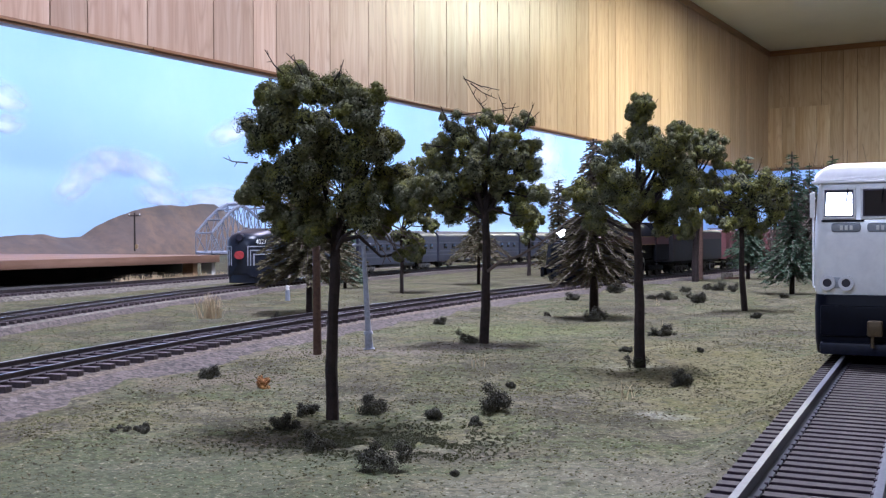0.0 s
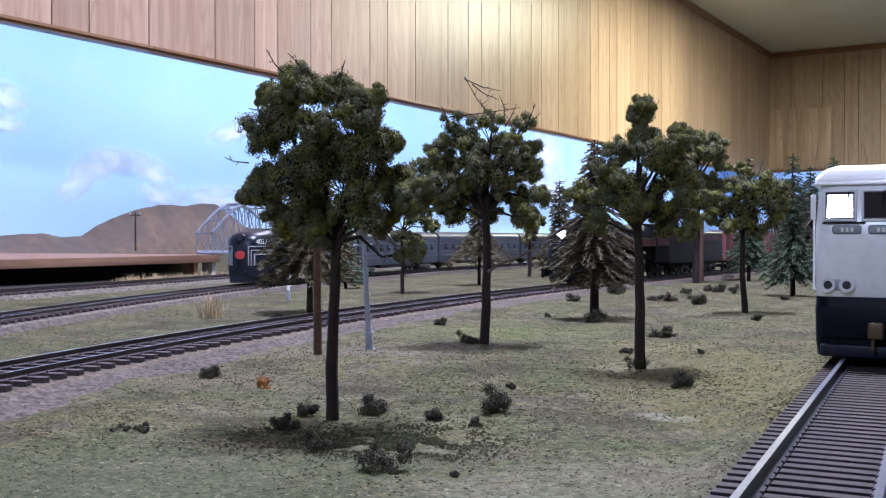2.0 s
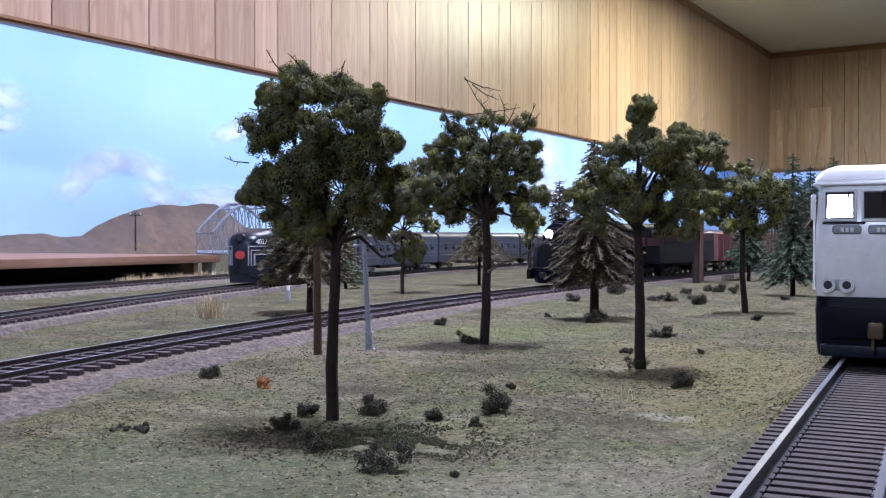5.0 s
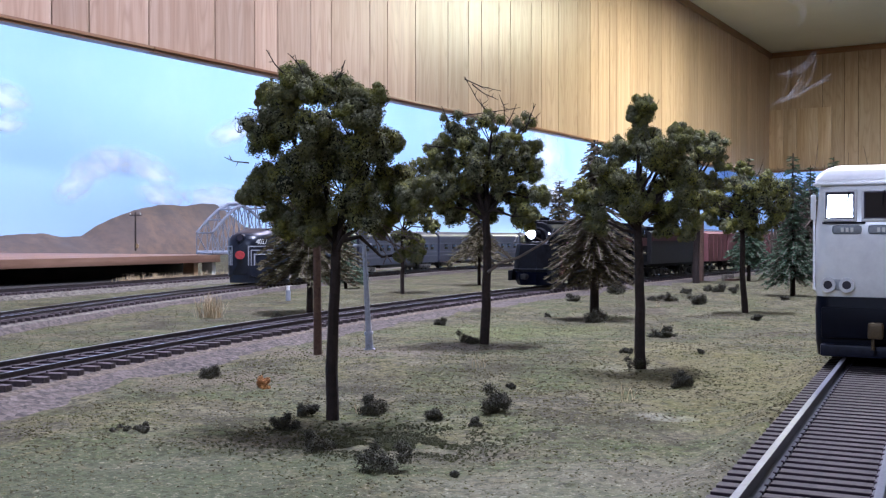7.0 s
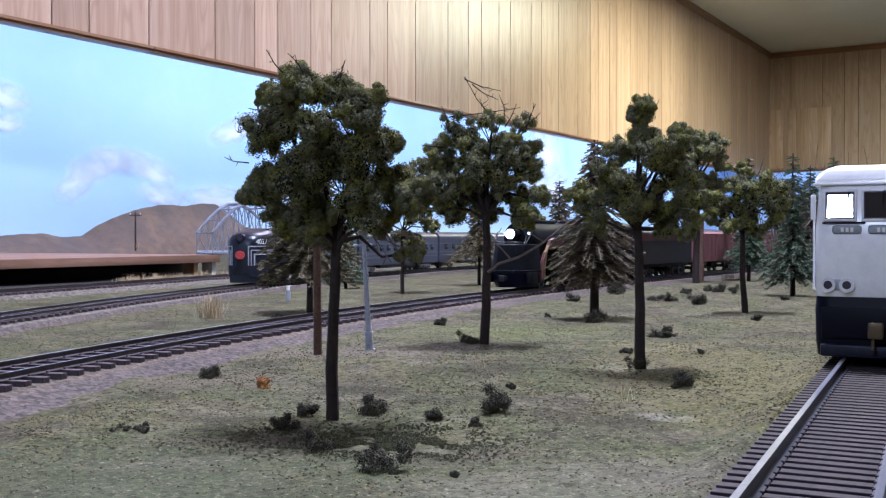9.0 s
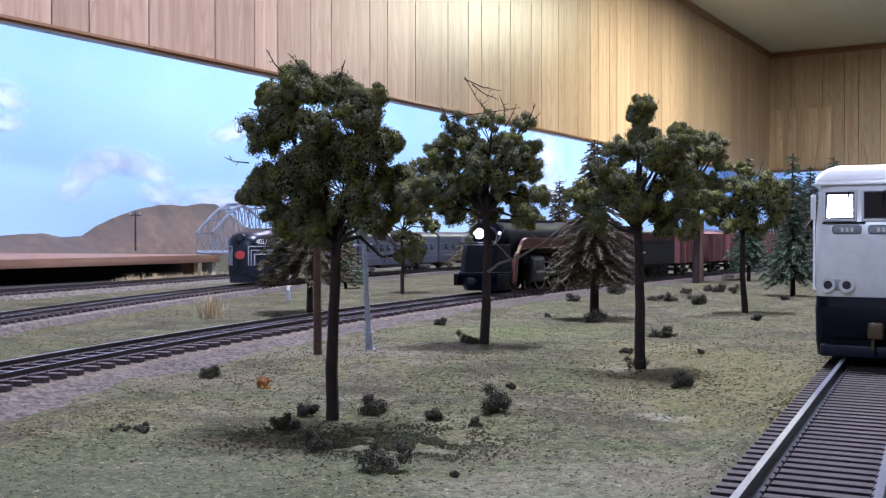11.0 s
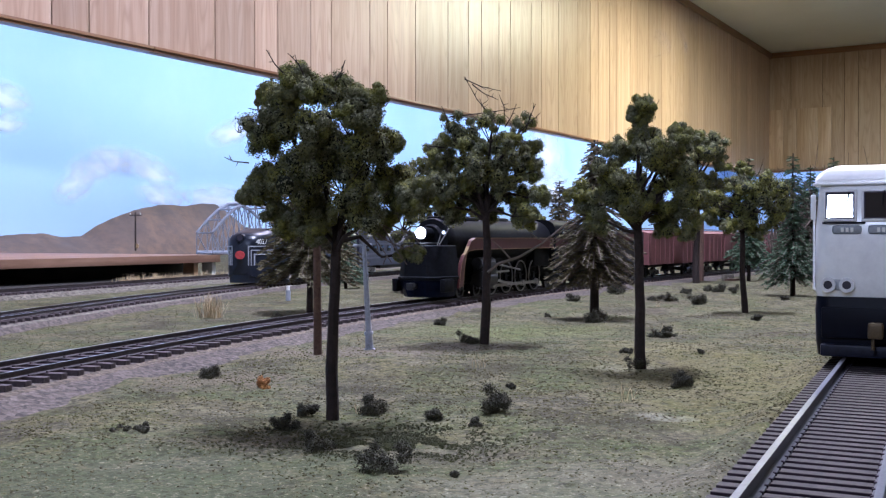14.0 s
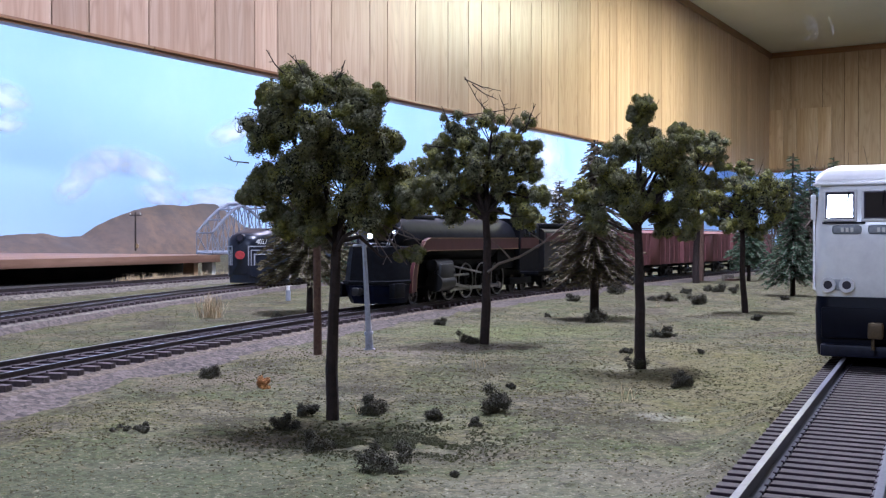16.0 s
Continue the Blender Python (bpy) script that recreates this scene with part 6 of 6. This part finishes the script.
def far_pole():
    ob = empty("telegraph_pole", Matrix.Translation((-0.514, 1.70, 0.0220)) @ Matrix.Scale(0.72, 4), "small telegraph pole on the shelf before the hills", "pole")
    part("shaft", cyl(bmesh.new(), (0, 0, -0.001), (0, 0, 0.0880), 0.0022, 0.0018, n=8), M_TRUNK, ob)
    part("crossarm", boxed(-0.014, 0.014, -0.0012, 0.0012, 0.0800, 0.0825), M_TRUNK, ob)
    for x in (-0.012, 0.012):
        part("insulator", cyl(bmesh.new(), (x, 0, 0.0825), (x, 0, 0.0860), 0.0012, n=6), M_LETTER, ob)
    part("plate", boxed(0.0012, 0.0075, -0.002, 0.002, 0.0050, 0.0150, 0.0004), M_GOLD, ob, "small yellow plate")


M_TRUSS = varied("pale_grey_plastic", (0.25, 0.27, 0.32), (0.21, 0.23, 0.28), 60, 0.5)


def truss_bridge(m, L):
    """A curved-chord truss on the end of the shelf: two side frames, cross ties and a deck."""
    ob = empty("truss_bridge", m @ pose(L + 0.016, 0.05, 0.0220, 0, 0, -28) @ Matrix.Diagonal((0.42, 0.9, 0.95, 1)), "pale grey curved-chord truss bridge on the shelf", "bridge")
    n, bay = 6, 0.034
    def chord(k):
        return 0.028 + 0.040 * math.sin(math.pi * min(k, n) / (2.0 * 3.6)) if k <= n else 0.07
    for s in (0.0, -0.055):
        fr = bmesh.new()
        for k in range(n):
            x0, x1 = k * bay, (k + 1) * bay
            z0, z1 = chord(k), chord(k + 1)
            cyl(fr, (x0, s, z0), (x1, s, z1), 0.0026, n=6)
            cyl(fr, (x0, s, 0.002), (x0, s, z0), 0.0014, n=5)
            cyl(fr, (x0, s, z0), (x1, s, 0.002), 0.0012, n=5)
            cyl(fr, (x0, s, 0.002), (x1, s, z1), 0.0009, n=5)
        cyl(fr, (0, s, 0.0025), (n * bay, s, 0.0025), 0.0024, n=6)
        cyl(fr, (n * bay, s, 0.002), (n * bay, s, chord(n)), 0.0014, n=5)
        part("side_frame", fr, M_TRUSS, ob)
    for k in range(n + 1):
        part("cross_tie", cyl(bmesh.new(), (k * bay, 0, chord(k)), (k * bay, -0.055, chord(k)), 0.0011, n=5), M_TRUSS, ob)
    part("bridge_deck", boxed(0, n * bay, -0.055, 0, 0.0, 0.0022), M_TRUSS, ob)


def thicket():
    """Grey leafless scrub and low growth filling the bank beyond the bend."""
    rng = np.random.default_rng(77)
    ob = empty("scrub_thicket", Matrix.Translation((0.33, 1.02, 0)), "grey twiggy scrub with sparse leaves on the bank", "scrub")
    tw, cs, rs = bmesh.new(), [], []
    for k in range(95):
        x = rng.uniform(0.02, 0.21)
        y = rng.uniform(0.0, 0.07)
        base = Vector((x, y, 0))
        h = rng.uniform(0.075, 0.118)
        for j in range(4):
            e = base + Vector((rng.normal() * 0.016, rng.normal() * 0.012, h * rng.uniform(0.6, 1.0)))
            mid_ = base.lerp(e, 0.5) + Vector(rng.normal(size=3)) * 0.005
            limb(tw, [base, mid_, e], 0.0011, 0.0003, 4)
            limb(tw, [mid_, mid_.lerp(e, 0.5) + Vector(rng.normal(size=3)) * 0.012, e + Vector(rng.normal(size=3)) * 0.016], 0.0006, 0.0002, 4)
            if rng.random() < 0.75:
                cs.append(tuple(mid_.lerp(e, rng.uniform(0.3, 1.0))))
                rs.append(rng.uniform(0.006, 0.011))
    part("twigwork", tw, M_TWIG, ob, "grey bare twigs")
    vs, fs = leaf_cloud(cs, rs, 90, 0.0013, rng)
    part_mesh("foliage", vs, fs, M_BUSH, ob)


def smoke_material():
    m = mat("thin_smoke", (0.9, 0.9, 0.92), 1.0, 0, 0.0)
    n = noise_tex(m, coords(m), 160, 3, 0.6)
    mr = nd(m, "ShaderNodeMapRange")
    mr.inputs[1].default_value, mr.inputs[2].default_value, mr.inputs[3].default_value, mr.inputs[4].default_value = 0.30, 0.80, 0.0, 0.045
    ln(m, n, mr.inputs[0])
    ln(m, mr.outputs[0], bsdf(m).inputs["Alpha"])
    return m


M_SMOKE = smoke_material()


def smoke_wisp(strands, seed):
    """Loose curling strands of locomotive smoke; each strand is (x, z, length, heading, curl) in millimetres and degrees."""
    rng = np.random.default_rng(seed)
    ob = empty("smoke_wisp", Matrix(), "thin white wisp of locomotive smoke drifting in the air", "smoke", "smoke wisps")
    for x, z, ln_, head, curl in strands:
        for k in range(3):
            pts, a = [], math.radians(head + rng.normal() * 5)
            p = Vector((x + rng.normal() * 0.7, rng.normal() * 2, z + rng.normal() * 0.7)) / 1000
            for i in range(12):
                pts.append(p.copy())
                p += Vector((math.cos(a), 0.15 * rng.normal(), math.sin(a))) * ln_ / 11000
                a += math.radians(curl / 11 + rng.normal() * 5)
            bm = bmesh.new()
            w = rng.uniform(0.0005, 0.0014)
            sect = []
            for i, q in enumerate(pts):
                t = (pts[min(i + 1, 11)] - pts[max(i - 1, 0)]).normalized()
                nx = Vector((-t.z, 0, t.x)) * w * (0.25 + math.sin(math.pi * i / 11))
                sect.append([bm.verts.new(q + nx), bm.verts.new(q + Vector((0, 0.0006, 0))), bm.verts.new(q - nx), bm.verts.new(q - Vector((0, 0.0006, 0)))])
            for b, c in zip(sect, sect[1:]):
                for j in range(4):
                    bm.faces.new((b[j], b[(j + 1) % 4], c[(j + 1) % 4], c[j]))
            part("strand", bm, M_SMOKE, ob)
    return ob


WISPS = [smoke_wisp([(-19, -16, 44, 20, 75), (-13, 9, 36, 6, 78), (4, -5, 30, 28, 8), (-10, -12, 24, 30, 20)], 3),
         smoke_wisp([(-6, 16, 32, 5, -190), (15, 15, 16, -60, -50), (-1, 3, 12, 60, 120)], 4),
         smoke_wisp([(-22, 0, 34, 10, -120), (6, 6, 30, 60, 60), (14, -8, 26, 70, -40), (-26, 8, 20, 30, 50)], 5)]
thicket()
utility_pole()
trackside_post()
street_lamp()
bollard()
fallen_branch()
straw_tuft(-0.1370, 0.6000, 0.0165, 170, 31, spread=0.0032, width=0.00015)
for i in range(16):
    straw_tuft(-0.318 + i * 0.0046 + 0.003 * math.sin(i * 2.3), 1.02 + i * 0.0085, 0.0095 + 0.003 * math.sin(i * 1.7), 110, 40 + i, "pale straw heaped by the far track", 0.005, 0.0003)
for i, (sx, sy, sh) in enumerate(((0.047, 0.262, 0.006), (0.094, 0.440, 0.006), (0.012, 0.33, 0.005), (0.130, 0.62, 0.006), (-0.02, 0.245, 0.003))):
    straw_tuft(sx, sy, sh, 7, 60 + i, "few stalks of straw grass in the turf", 0.0012)
DECK_M, DECK_L = deck()
hills(-0.9, 0.448, "low reddish-brown mesa before the painted sky")
hills(0.436, 1.7, "broad brown mountain before the painted sky")


def timber_pile():
    ob = empty("timber_pile", pose(0.283, 1.0, ground_z(0.283, 1.0), 0, 0, 35), "few brown timbers and a grey block by the track", "timber")
    part("block", boxed(-0.004, 0.006, 0.001, 0.008, -0.001, 0.0065, 0.0004), M_GREYBALLAST, ob, "grey block")
    for k in range(3):
        part("timber", boxed(-0.013 + k * 0.002, 0.011 + k * 0.001, -0.008 + k * 0.0028, -0.0056 + k * 0.0028, -0.001, 0.0026, 0.0003), M_TRUNK2, ob)


timber_pile()
far_pole()
truss_bridge(DECK_M, DECK_L)
for cx, cz, cw, ch, ct in ((0.33, 0.392, 0.19, 0.10, 10), (0.33, 0.327, 0.15, 0.070, -6), (0.545, 0.190, 0.20, 0.105, -34), (0.606, 0.240, 0.25, 0.11, -18), (0.702, 0.256, 0.27, 0.10, 2), (0.81, 0.232, 0.26, 0.11, 18),
                           (0.842, 0.164, 0.24, 0.090, 6), (1.048, 0.164, 0.40, 0.110, -3), (1.142, 0.381, 0.30, 0.095, -20), (3.409, 0.480, 0.50, 0.40, 0), (3.426, 0.300, 0.9, 0.26, 0)):
    cloud(cx, cz, cw, ch, ct)


# ---------------------------------------------------------------- motion
S_ROWS = [(0.0, 0.8165), (2.2, 0.8165), (3.0, 0.8140), (3.5, 0.8100), (4.0, 0.8047), (5.2, 0.7865), (6.5, 0.7654), (7.0, 0.7565), (8.0, 0.7371),
          (9.0, 0.7195), (10.0, 0.6965), (11.5, 0.6567), (12.5, 0.6311), (13.5, 0.6025), (14.5, 0.5715), (15.5, 0.5394), (16.0, 0.5240)]


def train_s(t):
    """Arc length of the engine's nose at time t."""
    ts, ss = zip(*S_ROWS)
    return float(np.interp(t, ts, ss)) - 0.006


WISP_ROWS = [
    [(0, 0.1627, 0.8, 0.0962), (4.9, 0.1627, 0.8, 0.0962), (5.6, 0.1893, 0.8, 0.1229), (6.3, 0.2249, 0.8, 0.1473), (6.8, 0.2582, 0.8, 0.1562), (7.1, 0.2849, 0.8, 0.1651), (7.4, 0.3013, 0.8, 0.1771), (7.7, 0.3147, 0.8, 0.1873), (8.0, 0.3293, 0.8, 0.1962), (8.6, 0.3627, 0.8, 0.2207), (9.4, 0.4338, 0.8, 0.2829), (16, 0.4338, 0.8, 0.2918)],
    [(0, 0.1671, 0.8, 0.0962), (12.2, 0.1671, 0.8, 0.0962), (13.4, 0.1693, 0.8, 0.1629), (14.5, 0.1827, 0.8, 0.2007), (14.8, 0.2093, 0.8, 0.2047), (15.1, 0.2391, 0.8, 0.2051), (15.4, 0.2613, 0.8, 0.2038), (15.7, 0.2773, 0.8, 0.2038), (16, 0.2871, 0.8, 0.202)],
    [(0, 0.1582, 0.8, 0.0962), (4.4, 0.1582, 0.8, 0.0962), (5.2, 0.1982, 0.8, 0.1496), (6.3, 0.2493, 0.8, 0.2007), (6.5, 0.2604, 0.8, 0.2073), (6.8, 0.276, 0.8, 0.2207), (7.1, 0.2916, 0.8, 0.234), (7.6, 0.3271, 0.8, 0.2651), (8.4, 0.4071, 0.8, 0.3184), (16, 0.416, 0.8, 0.3273)],
]


def motions():
    times = [0.0, 1.1, 2.2, 3.0, 3.5, 4.0, 4.6, 5.2, 5.8] + [6.5 + 0.5 * k for k in range(20)]
    for ob, back, f, r in TRAIN:
        walk(ob, [(t, ride(MID_ARC, train_s(t) + back, f, r, MID_TOP)) for t in times])
    steps = [0.0, 1.1, 2.2] + [2.6 + 0.2 * k for k in range(68)]
    s0 = train_s(0.0)

    def turn(t):
        return math.degrees((s0 - train_s(t)) / DR)
    for w, x, s in steam_wheels:
        walk(w, [(t, pose(x, s * 0.0092, DR, 0, turn(t) + (90 if s > 0 else 0), 0)) for t in steps])
    for rod, s, kind in steam_rods:
        rows = []
        for t in steps:
            a = math.radians(turn(t) + (90 if s > 0 else 0))
            c = Vector((-DR * 0.45 * math.cos(a), 0, DR * 0.45 * math.sin(a)))
            if kind == "side":
                rows.append((t, pose(DRIVERS[0] + c.x, s * 0.0125, DR + c.z)))
            else:
                p = Vector((DRIVERS[1] + c.x, 0, DR + c.z))
                lean = math.degrees(math.asin((p.z - 0.0122) / 0.0395))
                rows.append((t, pose(p.x, s * 0.0139, p.z, 0, lean, 0)))
        walk(rod, rows)
    for ob, rows in zip(WISPS, WISP_ROWS):
        walk(ob, [(t, pose(x, y, z)) for t, x, y, z in rows])


motions()
